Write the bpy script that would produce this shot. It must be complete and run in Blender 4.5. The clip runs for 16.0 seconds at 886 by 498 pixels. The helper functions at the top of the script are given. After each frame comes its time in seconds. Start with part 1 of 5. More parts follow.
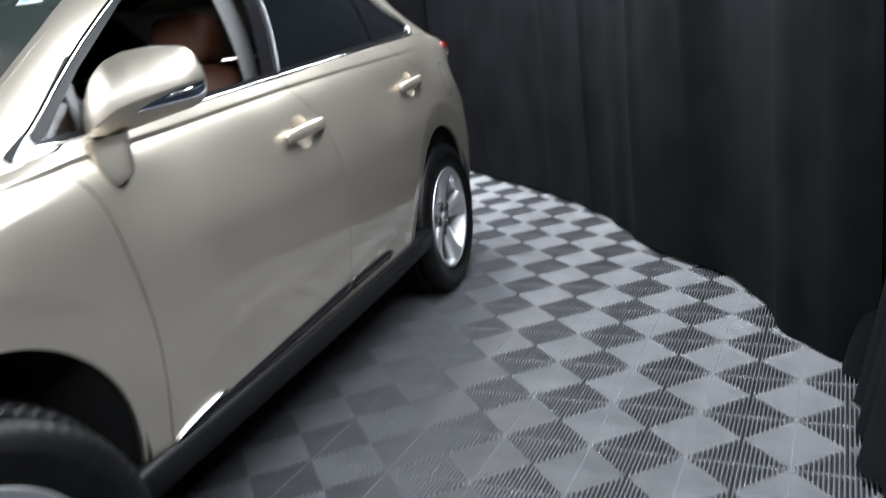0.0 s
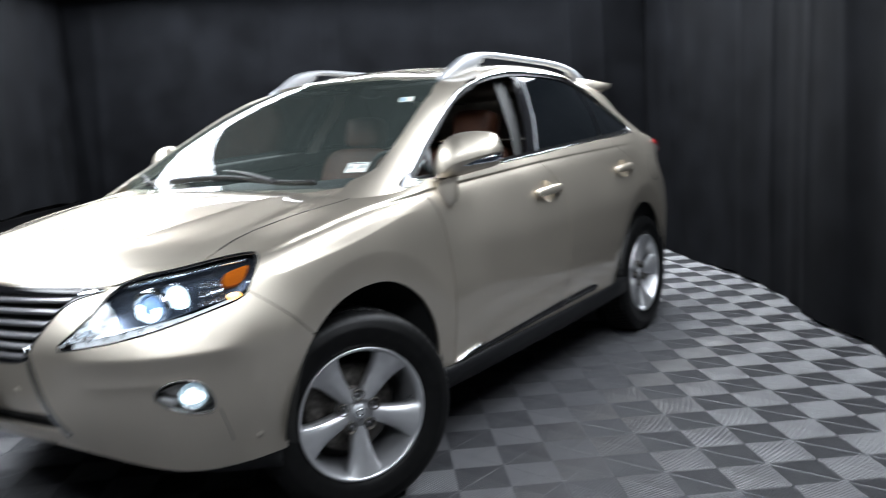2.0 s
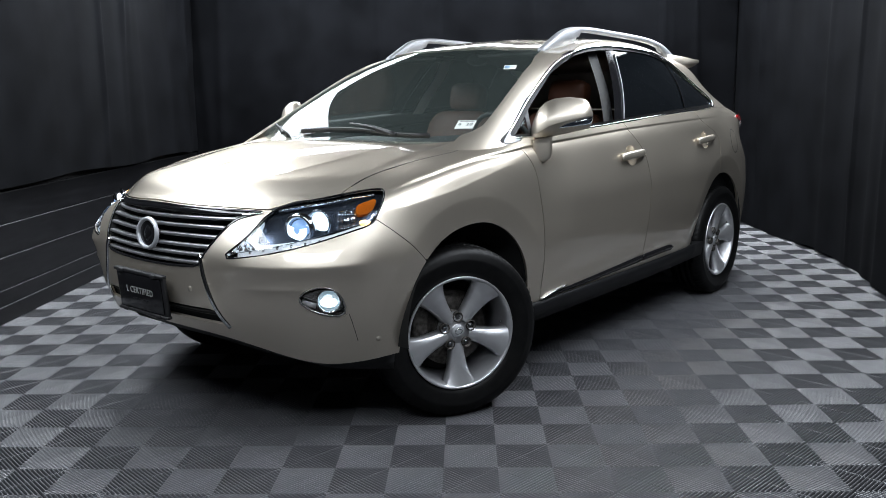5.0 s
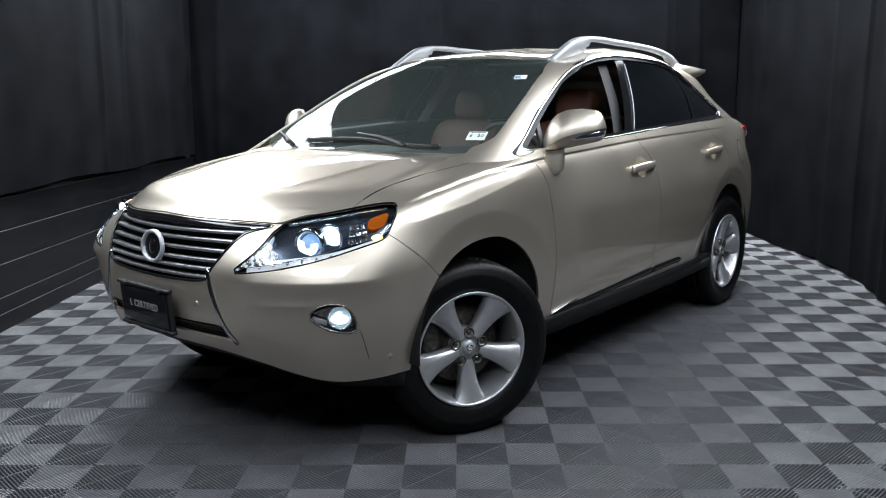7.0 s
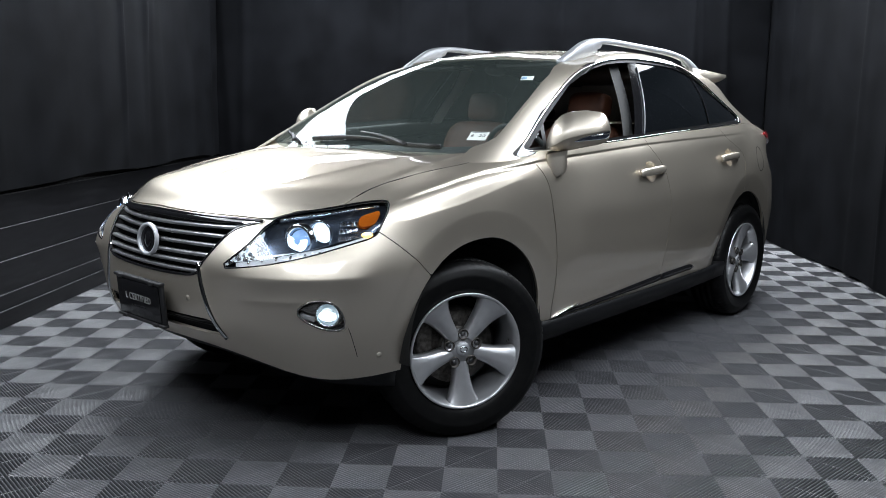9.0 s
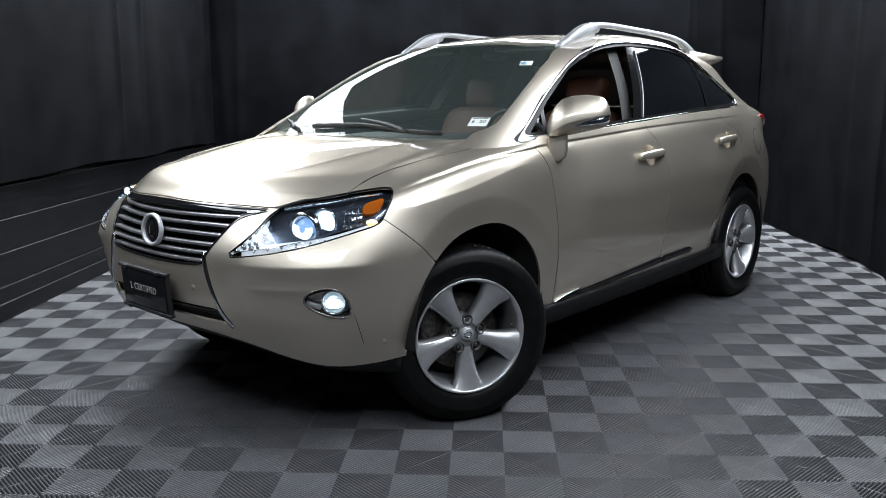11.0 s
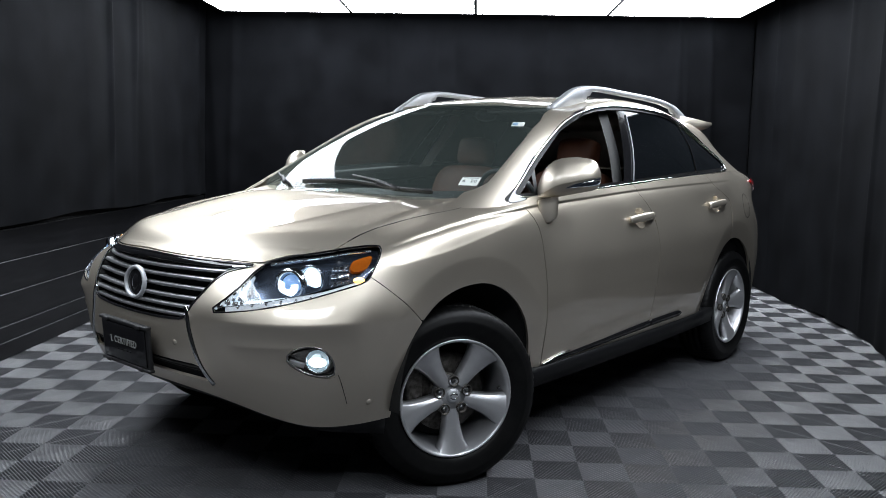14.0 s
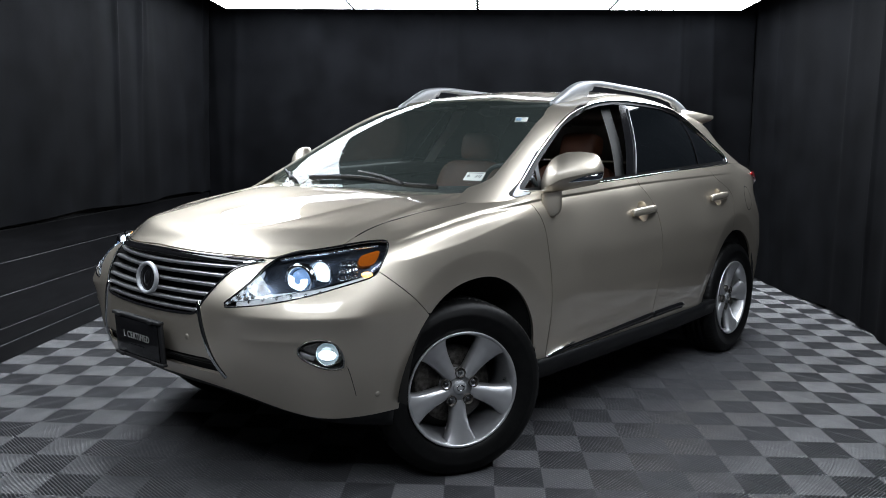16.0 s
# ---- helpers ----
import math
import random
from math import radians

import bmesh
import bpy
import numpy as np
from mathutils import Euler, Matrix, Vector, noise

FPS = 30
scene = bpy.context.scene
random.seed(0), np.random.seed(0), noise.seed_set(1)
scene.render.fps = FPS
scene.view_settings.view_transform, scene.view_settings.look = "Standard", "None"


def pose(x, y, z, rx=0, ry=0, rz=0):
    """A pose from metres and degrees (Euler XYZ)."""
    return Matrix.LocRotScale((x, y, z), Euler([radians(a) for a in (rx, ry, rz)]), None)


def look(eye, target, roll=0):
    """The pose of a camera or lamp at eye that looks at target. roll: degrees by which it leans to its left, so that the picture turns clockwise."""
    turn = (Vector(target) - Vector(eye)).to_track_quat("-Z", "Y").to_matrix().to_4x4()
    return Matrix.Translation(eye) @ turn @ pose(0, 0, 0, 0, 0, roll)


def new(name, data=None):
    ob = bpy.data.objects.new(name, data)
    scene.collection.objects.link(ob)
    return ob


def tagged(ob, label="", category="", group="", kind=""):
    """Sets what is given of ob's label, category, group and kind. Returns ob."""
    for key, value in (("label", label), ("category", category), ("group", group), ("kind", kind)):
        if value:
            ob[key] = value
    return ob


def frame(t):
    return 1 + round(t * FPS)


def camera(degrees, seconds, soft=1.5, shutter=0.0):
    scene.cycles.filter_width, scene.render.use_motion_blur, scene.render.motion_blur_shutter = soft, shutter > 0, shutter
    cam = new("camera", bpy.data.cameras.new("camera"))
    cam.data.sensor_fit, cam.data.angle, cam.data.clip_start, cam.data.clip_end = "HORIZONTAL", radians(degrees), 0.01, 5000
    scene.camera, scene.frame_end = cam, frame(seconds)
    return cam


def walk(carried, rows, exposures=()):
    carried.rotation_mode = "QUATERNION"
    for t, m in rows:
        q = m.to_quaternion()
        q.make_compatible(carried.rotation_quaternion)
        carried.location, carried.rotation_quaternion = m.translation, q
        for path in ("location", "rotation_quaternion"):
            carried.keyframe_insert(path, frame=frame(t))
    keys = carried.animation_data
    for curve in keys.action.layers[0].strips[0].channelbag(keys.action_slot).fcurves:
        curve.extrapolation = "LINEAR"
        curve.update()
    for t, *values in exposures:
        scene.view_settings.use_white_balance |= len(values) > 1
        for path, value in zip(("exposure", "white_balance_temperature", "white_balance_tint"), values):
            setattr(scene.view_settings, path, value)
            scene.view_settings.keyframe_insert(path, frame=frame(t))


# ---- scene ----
# camera and walk; the world is laid along the car: x ahead of the front axle, y to the car's left
cam = camera(56.7, 16.0, soft=0.72, shutter=0.5)
PATH = [
    (0, (0.926, 2.228, 1.319), (-0.873, 1.545, 0.773), -7.3),
    (0.2, (1.050, 2.254, 1.339), (-0.719, 1.539, 0.742), -6.2),
    (0.5, (1.238, 2.275, 1.344), (-0.513, 1.403, 0.926), -5.4),
    (0.7, (1.378, 2.392, 1.324), (-0.315, 1.402, 0.932), -5.5),
    (1, (1.568, 2.534, 1.323), (-0.141, 1.594, 0.879), -5.0),
    (1.2, (1.692, 2.580, 1.344), (-0.060, 1.678, 1.000), -4.5),
    (1.5, (1.904, 2.668, 1.332), (0.141, 1.787, 0.992), -4.9),
    (1.7, (2.015, 2.691, 1.338), (0.305, 1.730, 0.950), -5.0),
    (2, (2.163, 2.74, 1.366), (0.534, 1.619, 1.065), -3.3),
    (2.2, (2.246, 2.830, 1.357), (0.721, 1.580, 1.021), -0.9),
    (2.5, (2.357, 2.914, 1.346), (0.912, 1.59, 0.949), -0.6),
    (2.7, (2.427, 2.972, 1.346), (0.991, 1.633, 0.965), -1.9),
    (3, (2.567, 3.009, 1.348), (1.073, 1.716, 1.043), -1.6),
    (3.2, (2.629, 3.016, 1.349), (1.125, 1.736, 1.034), -0.9),
    (3.5, (2.703, 3.033, 1.348), (1.19, 1.777, 0.981), -1.4),
    (3.7, (2.695, 3.033, 1.346), (1.161, 1.798, 0.997), -1.2),
    (4, (2.68, 3.027, 1.338), (1.156, 1.782, 0.983), -1.1),
    (6.3, (2.565, 2.928, 1.353), (1.081, 1.641, 0.977), -1.3),
    (6.5, (2.561, 2.916, 1.358), (1.078, 1.63, 0.971), -1.4),
    (6.7, (2.586, 2.900, 1.366), (1.091, 1.626, 0.987), -1.1),
    (7, (2.619, 2.877, 1.377), (1.103, 1.623, 1.019), -0.5),
    (7.2, (2.607, 2.894, 1.365), (1.084, 1.643, 1.023), 0.1),
    (7.5, (2.582, 2.92, 1.354), (1.089, 1.63, 1.026), 0.9),
    (7.7, (2.553, 2.945, 1.349), (1.088, 1.627, 1.008), 0.4),
    (8, (2.507, 2.982, 1.346), (1.056, 1.658, 0.971), -0.5),
    (8.2, (2.496, 2.984, 1.346), (1.042, 1.667, 0.957), -0.2),
    (8.5, (2.481, 2.986, 1.349), (1.005, 1.684, 0.992), 0.3),
    (8.7, (2.485, 2.984, 1.346), (1.023, 1.663, 1.005), 0.4),
    (10.8, (2.527, 2.965, 1.348), (1.048, 1.671, 0.976), -0.2),
    (11, (2.531, 2.963, 1.352), (1.063, 1.658, 0.974), -0.4),
    (11.2, (2.536, 2.964, 1.346), (1.055, 1.666, 0.993), -0.1),
    (11.5, (2.535, 2.968, 1.341), (1.057, 1.664, 1.002), 0.2),
    (11.7, (2.535, 2.968, 1.341), (1.057, 1.666, 0.990), 0.5),
    (12, (2.535, 2.967, 1.343), (1.056, 1.671, 0.979), 1.0),
    (12.2, (2.532, 2.966, 1.344), (1.062, 1.658, 0.986), 1.2),
    (12.5, (2.525, 2.965, 1.352), (1.052, 1.659, 0.997), 1.3),
    (12.7, (2.527, 2.963, 1.348), (1.043, 1.668, 1.001), 1.1),
    (13, (2.519, 2.964, 1.346), (1.029, 1.675, 1.003), 0.9),
    (13.2, (2.507, 2.956, 1.347), (1.003, 1.677, 1.029), 1.1),
    (13.5, (2.49, 2.943, 1.355), (0.966, 1.678, 1.071), 1.4),
    (13.7, (2.493, 2.942, 1.355), (0.981, 1.665, 1.072), 1.4),
    (14, (2.5, 2.94, 1.364), (1.0, 1.641, 1.118), 1.1),
    (14.2, (2.511, 2.942, 1.363), (1.014, 1.643, 1.096), 1.2),
    (14.5, (2.526, 2.946, 1.364), (1.03, 1.65, 1.082), 1.4),
    (14.7, (2.536, 2.954, 1.363), (1.037, 1.663, 1.071), 1.5),
    (15, (2.547, 2.967, 1.376), (1.046, 1.67, 1.125), 1.1),
    (15.2, (2.550, 2.972, 1.373), (1.055, 1.664, 1.143), 1.0),
    (15.5, (2.556, 2.977, 1.376), (1.069, 1.663, 1.127), 0.5),
    (16, (2.551, 2.967, 1.369), (1.056, 1.664, 1.11), 0.6),
]
walk(cam, [(t, look(eye, target, roll)) for t, eye, target, roll in PATH], [(0, 0.8), (0.5, 0.75), (1.5, 0.5), (2.0, 0.33), (2.5, 0.0), (3.0, 0.03), (4.0, 0.0), (13.2, 0.0), (14.2, -0.25), (16, -0.35)])

# ---- world and light ----
world = bpy.data.worlds.new("studio_dark")
world.use_nodes = True
scene.world = world
world.node_tree.nodes["Background"].inputs[0].default_value = (0.5, 0.55, 0.65, 1)
world.node_tree.nodes["Background"].inputs[1].default_value = 0.0
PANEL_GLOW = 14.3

# room axes: the floor grid is turned against the car
ROOM = pose(-1.058, 1.468, 0, 0, 0, 128.6)


# ---- materials ----
def material(name, colour=(0.5, 0.5, 0.5), rough=0.5, metal=0.0, **more):
    """A Principled material; more: inputs by their name with _ for blanks."""
    m = bpy.data.materials.new(name)
    m.use_nodes = True
    b = m.node_tree.nodes["Principled BSDF"]
    b.inputs["Base Color"].default_value = (*colour, 1)
    b.inputs["Roughness"].default_value = rough
    b.inputs["Metallic"].default_value = metal
    for key, value in more.items():
        b.inputs[key.replace("_", " ")].default_value = value
    return m


def noise_on(m, scale, detail=4, coords="Object", stretch=(1, 1, 1)):
    """A noise texture in the material's own metres; returns its Fac socket."""
    nt = m.node_tree
    tc = nt.nodes.new("ShaderNodeTexCoord")
    mp = nt.nodes.new("ShaderNodeMapping")
    mp.inputs["Scale"].default_value = stretch
    nz = nt.nodes.new("ShaderNodeTexNoise")
    nz.inputs["Scale"].default_value = scale
    nz.inputs["Detail"].default_value = detail
    nt.links.new(tc.outputs[coords], mp.inputs["Vector"])
    nt.links.new(mp.outputs["Vector"], nz.inputs["Vector"])
    return nz.outputs["Fac"]


def vary(m, fac, low, high, lo=0.35, hi=0.65, socket="Base Color"):
    """Run a socket from low to high with fac."""
    nt = m.node_tree
    b = nt.nodes["Principled BSDF"]
    if socket == "Base Color":
        r = nt.nodes.new("ShaderNodeValToRGB")
        r.color_ramp.elements[0].position, r.color_ramp.elements[1].position = lo, hi
        r.color_ramp.elements[0].color, r.color_ramp.elements[1].color = (*low, 1), (*high, 1)
        nt.links.new(fac, r.inputs["Fac"])
        nt.links.new(r.outputs["Color"], b.inputs[socket])
    else:
        r = nt.nodes.new("ShaderNodeMapRange")
        r.inputs[1].default_value, r.inputs[2].default_value = lo, hi
        r.inputs[3].default_value, r.inputs[4].default_value = low, high
        nt.links.new(fac, r.inputs[0])
        nt.links.new(r.outputs[0], b.inputs[socket])
    return m


def bump(m, fac, strength=0.2, distance=0.002):
    nt = m.node_tree
    bp = nt.nodes.new("ShaderNodeBump")
    bp.inputs["Strength"].default_value, bp.inputs["Distance"].default_value = strength, distance
    nt.links.new(fac, bp.inputs["Height"])
    nt.links.new(bp.outputs["Normal"], m.node_tree.nodes["Principled BSDF"].inputs["Normal"])
    return m


def glass(name, tint, rough=0.0, gloss=1.0, haze=0.0):
    """Thin sheet glass: tinted see-through with a Fresnel gloss."""
    m = bpy.data.materials.new(name)
    m.use_nodes = True
    nt = m.node_tree
    nt.nodes.remove(nt.nodes["Principled BSDF"])
    out = nt.nodes["Material Output"]
    clear, shine, mix = nt.nodes.new("ShaderNodeBsdfTransparent"), nt.nodes.new("ShaderNodeBsdfGlossy"), nt.nodes.new("ShaderNodeMixShader")
    fres = nt.nodes.new("ShaderNodeFresnel")
    fres.inputs["IOR"].default_value = 1.5
    clear.inputs["Color"].default_value = (*tint, 1)
    shine.inputs["Color"].default_value = (gloss, gloss, gloss, 1)
    shine.inputs["Roughness"].default_value = rough
    nt.links.new(fres.outputs["Fac"], mix.inputs["Fac"])
    nt.links.new(clear.outputs[0], mix.inputs[1])
    nt.links.new(shine.outputs[0], mix.inputs[2])
    last = mix
    # greenish diffuse layer that paints hazy reflections into the pane
    if haze:
        veil, coat = nt.nodes.new("ShaderNodeBsdfDiffuse"), nt.nodes.new("ShaderNodeMixShader")
        veil.inputs["Color"].default_value = (0.5, 0.62, 0.58, 1)
        coat.inputs["Fac"].default_value = haze
        nt.links.new(mix.outputs[0], coat.inputs[1])
        nt.links.new(veil.outputs[0], coat.inputs[2])
        last = coat
    nt.links.new(last.outputs[0], out.inputs["Surface"])
    return m


def glow(name, colour, strength):
    return material(name, (0.8, 0.8, 0.8), 0.3, Emission_Color=(*colour, 1), Emission_Strength=strength)


PAINT = material("champagne_paint", (0.68, 0.615, 0.518), 0.42, 0.9, Coat_Weight=1.0, Coat_Roughness=0.008, Coat_IOR=1.68,
                 Specular_Tint=(0.85, 0.8, 0.73, 1))
vary(PAINT, noise_on(PAINT, 900, 1), (0.65, 0.588, 0.495), (0.71, 0.642, 0.541), 0.3, 0.7)
vary(PAINT, noise_on(PAINT, 6, 3), 0.4, 0.44, 0.3, 0.7, "Roughness")
CHROME = material("chrome", (0.78, 0.79, 0.8), 0.07, 1.0)
SATIN = material("satin_aluminium", (0.46, 0.47, 0.49), 0.5, 0.6)
vary(SATIN, noise_on(SATIN, 40, 3), 0.46, 0.56, 0.3, 0.7, "Roughness")
ALLOY = material("silver_alloy", (0.56, 0.565, 0.58), 0.36, 0.75, Coat_Weight=0.6, Coat_Roughness=0.1)
vary(ALLOY, noise_on(ALLOY, 25, 3), (0.53, 0.535, 0.55), (0.59, 0.595, 0.61), 0.3, 0.7)
NUT = material("dark_nut_metal", (0.2, 0.2, 0.21), 0.3, 1.0)
DARK_METAL = material("cast_iron", (0.09, 0.085, 0.08), 0.55, 0.8)
vary(DARK_METAL, noise_on(DARK_METAL, 60, 4), (0.05, 0.045, 0.04), (0.14, 0.13, 0.12))
RUBBER = material("tyre_rubber", (0.01, 0.01, 0.011), 0.45, Specular_IOR_Level=0.2)
bump(vary(RUBBER, noise_on(RUBBER, 30, 4), (0.0022, 0.0022, 0.0024), (0.005, 0.005, 0.005)), noise_on(RUBBER, 400, 2), 0.15, 0.0005)
BLACK = material("black_plastic", (0.012, 0.012, 0.013), 0.5)
bump(BLACK, noise_on(BLACK, 900, 2), 0.2, 0.0004)
SILL = material("dark_grey_plastic", (0.006, 0.0063, 0.0072), 0.5, Specular_IOR_Level=0.2)
bump(SILL, noise_on(SILL, 700, 2), 0.2, 0.0004)
GLOSSY_BLACK = material("gloss_black", (0.008, 0.008, 0.009), 0.12)
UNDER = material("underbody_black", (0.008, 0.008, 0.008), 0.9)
WINDSCREEN = glass("windscreen_glass", (0.74, 0.82, 0.79), rough=0.05, gloss=0.6, haze=0.05)
CLEAR = glass("clear_lens", (0.93, 0.95, 0.97))
SIDE_GLASS = glass("side_glass", (0.45, 0.5, 0.49), gloss=0.3)
PRIVACY = material("privacy_glass", (0.004, 0.005, 0.006), 0.03, 0.0, IOR=1.5)
LEATHER = material("saddle_brown_leather", (0.12, 0.045, 0.022), 0.6)
bump(vary(LEATHER, noise_on(LEATHER, 9, 4), (0.062, 0.019, 0.008), (0.09, 0.029, 0.012)), noise_on(LEATHER, 350, 3), 0.25, 0.001)
TRIM_GREY = material("grey_cabin_trim", (0.055, 0.055, 0.054), 0.7)
# the same trim in a lighter colour, for light through the windscreen
TRIM_LIT = material("grey_trim_lit", (0.75, 0.76, 0.73), 0.7)
TRIM_DARK = material("charcoal_lining", (0.05, 0.05, 0.05), 0.85)
DASH = material("dash_plastic", (0.016, 0.017, 0.018), 0.6)
bump(DASH, noise_on(DASH, 500, 3), 0.3, 0.0006)
CURTAIN = material("black_drape", (0.004, 0.004, 0.005), 0.9, Specular_IOR_Level=0.07)
bump(vary(CURTAIN, noise_on(CURTAIN, 3.5, 5), (0.0016, 0.00175, 0.0023), (0.0038, 0.0041, 0.0051)), noise_on(CURTAIN, 260, 3), 0.2, 0.001)
BOARD = material("black_painted_board", (0.006, 0.006, 0.007), 0.36, Specular_IOR_Level=0.25)
bump(vary(BOARD, noise_on(BOARD, 4, 5, stretch=(1, 1, 8)), (0.005, 0.005, 0.0058), (0.01, 0.01, 0.0112)), noise_on(BOARD, 30, 4, stretch=(1, 1, 10)), 0.15, 0.002)
# patchy grey that paints the light caught along the board edges
BOARD_GLINT = material("board_edge_glint", (0.05, 0.05, 0.052), 0.45)
vary(BOARD_GLINT, noise_on(BOARD_GLINT, 5, 5, stretch=(1, 3, 1)), (0.007, 0.007, 0.008), (0.042, 0.042, 0.045), 0.42, 0.66)
CEILING = material("black_ceiling", (0.012, 0.012, 0.013), 0.9)
vary(CEILING, noise_on(CEILING, 2, 4), (0.009, 0.009, 0.01), (0.016, 0.016, 0.017))
TILE = material("grey_polypropylene_tile", (0.07, 0.071, 0.076), 0.31, Specular_IOR_Level=0.9)
bump(vary(TILE, noise_on(TILE, 5, 5), (0.072, 0.073, 0.078), (0.1, 0.101, 0.107), 0.3, 0.7), noise_on(TILE, 500, 2), 0.2, 0.0004)
SUBFLOOR = material("dark_subfloor", (0.012, 0.012, 0.013), 0.9)
vary(SUBFLOOR, noise_on(SUBFLOOR, 8, 4), (0.009, 0.009, 0.01), (0.017, 0.016, 0.016))
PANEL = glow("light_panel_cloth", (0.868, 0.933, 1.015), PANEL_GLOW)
GREY_WALL = material("grey_wall_paint", (0.03, 0.03, 0.03), 0.6)
bump(vary(GREY_WALL, noise_on(GREY_WALL, 3, 4), (0.025, 0.025, 0.025), (0.035, 0.035, 0.035)), noise_on(GREY_WALL, 120, 3), 0.1, 0.001)
AMBER = material("amber_lens", (0.3, 0.075, 0.007), 0.15, Emission_Color=(1, 0.25, 0.01, 1), Emission_Strength=0.03)
AMBER_GLOW = glow("amber_bulb", (1.0, 0.46, 0.03), 3.0)
XENON = glow("xenon_beam", (0.68, 0.86, 1.0), 2.2)
REFLECTOR_GLOW = material("glowing_reflector", (0.6, 0.63, 0.67), 0.22, 0.8, Emission_Color=(0.68, 0.84, 1.0, 1), Emission_Strength=0.7)
FOG_BEZEL = material("grey_fog_bezel", (0.32, 0.31, 0.3), 0.24, 0.85)
RED_LENS = material("red_lens", (0.4, 0.01, 0.012), 0.12, Coat_Weight=1.0)
REFLECTOR = material("lamp_reflector", (0.55, 0.57, 0.6), 0.18, 1.0)
LAMP_DARK = material("lamp_bezel", (0.11, 0.135, 0.18), 0.22, 0.8)
PAPER = material("white_sticker", (0.72, 0.76, 0.72), 0.6)
INK = material("sticker_ink", (0.05, 0.06, 0.06), 0.6)
PALE_BLUE = material("pale_blue_print", (0.25, 0.42, 0.6), 0.6)
LETTER = material("pale_letters", (0.3, 0.3, 0.29), 0.5)


# ---- tools ----
def part(name, bm, mat, parent=None, label="", smooth=True):
    """Link a bmesh as one mesh object under a thing or part."""
    me = bpy.data.meshes.new(name)
    bm.normal_update()
    bm.to_mesh(me)
    bm.free()
    if smooth:
        me.shade_smooth()
    for m in mat if isinstance(mat, (list, tuple)) else (mat,):
        me.materials.append(m)
    ob = new(name, me)
    ob.parent = parent
    return tagged(ob, label)


def mesh_of(verts, faces):
    bm = bmesh.new()
    vs = [bm.verts.new(v) for v in verts]
    for f in faces:
        try:
            bm.faces.new([vs[i] for i in f])
        except ValueError:
            pass
    return bm


def join(*bms):
    """All bmeshes in one; the later ones are freed."""
    for b in bms[1:]:
        me = bpy.data.meshes.new("joined")
        b.to_mesh(me)
        b.free()
        bms[0].from_mesh(me)
        bpy.data.meshes.remove(me)
    return bms[0]


def box(size, centre=(0, 0, 0), bevel=0.0, segments=2, m=None):
    bm = bmesh.new()
    bmesh.ops.create_cube(bm, size=1)
    for v in bm.verts:
        v.co = Vector((v.co.x * size[0], v.co.y * size[1], v.co.z * size[2]))
    if bevel:
        bmesh.ops.bevel(bm, geom=bm.edges[:], offset=bevel, segments=segments, profile=0.6, affect="EDGES")
    bmesh.ops.translate(bm, verts=bm.verts, vec=centre)
    if m is not None:
        bm.transform(m)
    return bm


def lathe(profile, steps=48, m=None, closed=False):
    """Turn (radius, height) pairs about local z."""
    verts, faces, n = [], [], len(profile)
    for i in range(steps):
        a = 2 * math.pi * i / steps
        verts += [(r * math.cos(a), r * math.sin(a), h) for r, h in profile]
    for i in range(steps):
        for j in range(n if closed else n - 1):
            k = (j + 1) % n
            faces.append((i * n + j, ((i + 1) % steps) * n + j, ((i + 1) % steps) * n + k, i * n + k))
    bm = mesh_of(verts, faces)
    bmesh.ops.remove_doubles(bm, verts=bm.verts, dist=1e-5)
    bmesh.ops.recalc_face_normals(bm, faces=bm.faces)
    if m is not None:
        bm.transform(m)
    return bm


def sweep(path, section, up=(0, 0, 1), closed=False, scale=None, ups=None, caps=True):
    """Carry a section of (side, up) pairs along a path of points."""
    path = [Vector(p) for p in path]
    n, k = len(path), len(section)
    verts, faces = [], []
    for i, p in enumerate(path):
        a, b = path[i - 1] if i or closed else p, path[(i + 1) % n] if i < n - 1 or closed else p
        along = (b - a).normalized()
        u0 = Vector(ups[i] if ups is not None else up)
        side = along.cross(u0).normalized()
        u1 = side.cross(along)
        s = scale[i] if scale is not None else 1.0
        verts += [p + side * (x * s) + u1 * (z * s) for x, z in section]
    for i in range(n if closed else n - 1):
        for j in range(k):
            faces.append((i * k + j, i * k + (j + 1) % k, ((i + 1) % n) * k + (j + 1) % k, ((i + 1) % n) * k + j))
    if caps and not closed:
        faces += [tuple(range(k))[::-1], tuple(range((n - 1) * k, n * k))]
    bm = mesh_of(verts, faces)
    bmesh.ops.recalc_face_normals(bm, faces=bm.faces)
    return bm


def along(poly, n):
    """n even steps round a closed polygon."""
    p = np.vstack([poly, poly[:1]])
    t = np.r_[0, np.cumsum(np.linalg.norm(np.diff(p, axis=0), axis=1))]
    ts = np.linspace(0, t[-1], n, endpoint=False)
    return np.stack([np.interp(ts, t, p[:, 0]), np.interp(ts, t, p[:, 1])], 1)


def ring_section(r, k=8, squash=1.0):
    return [(r * math.cos(2 * math.pi * i / k), squash * r * math.sin(2 * math.pi * i / k)) for i in range(k)]


def curve(points, n=24, closed=False):
    """A smooth line through points, n steps in all."""
    pts = np.array(points, float)
    if closed:
        pts = np.vstack([pts[-3:], pts, pts[:3]])
    t = np.r_[0, np.cumsum(np.maximum(np.linalg.norm(np.diff(pts, axis=0), axis=1), 1e-6))]
    ts = np.linspace(t[3], t[-3], n, endpoint=False) if closed else np.linspace(0, t[-1], n)
    return spline(t, ts) @ pts


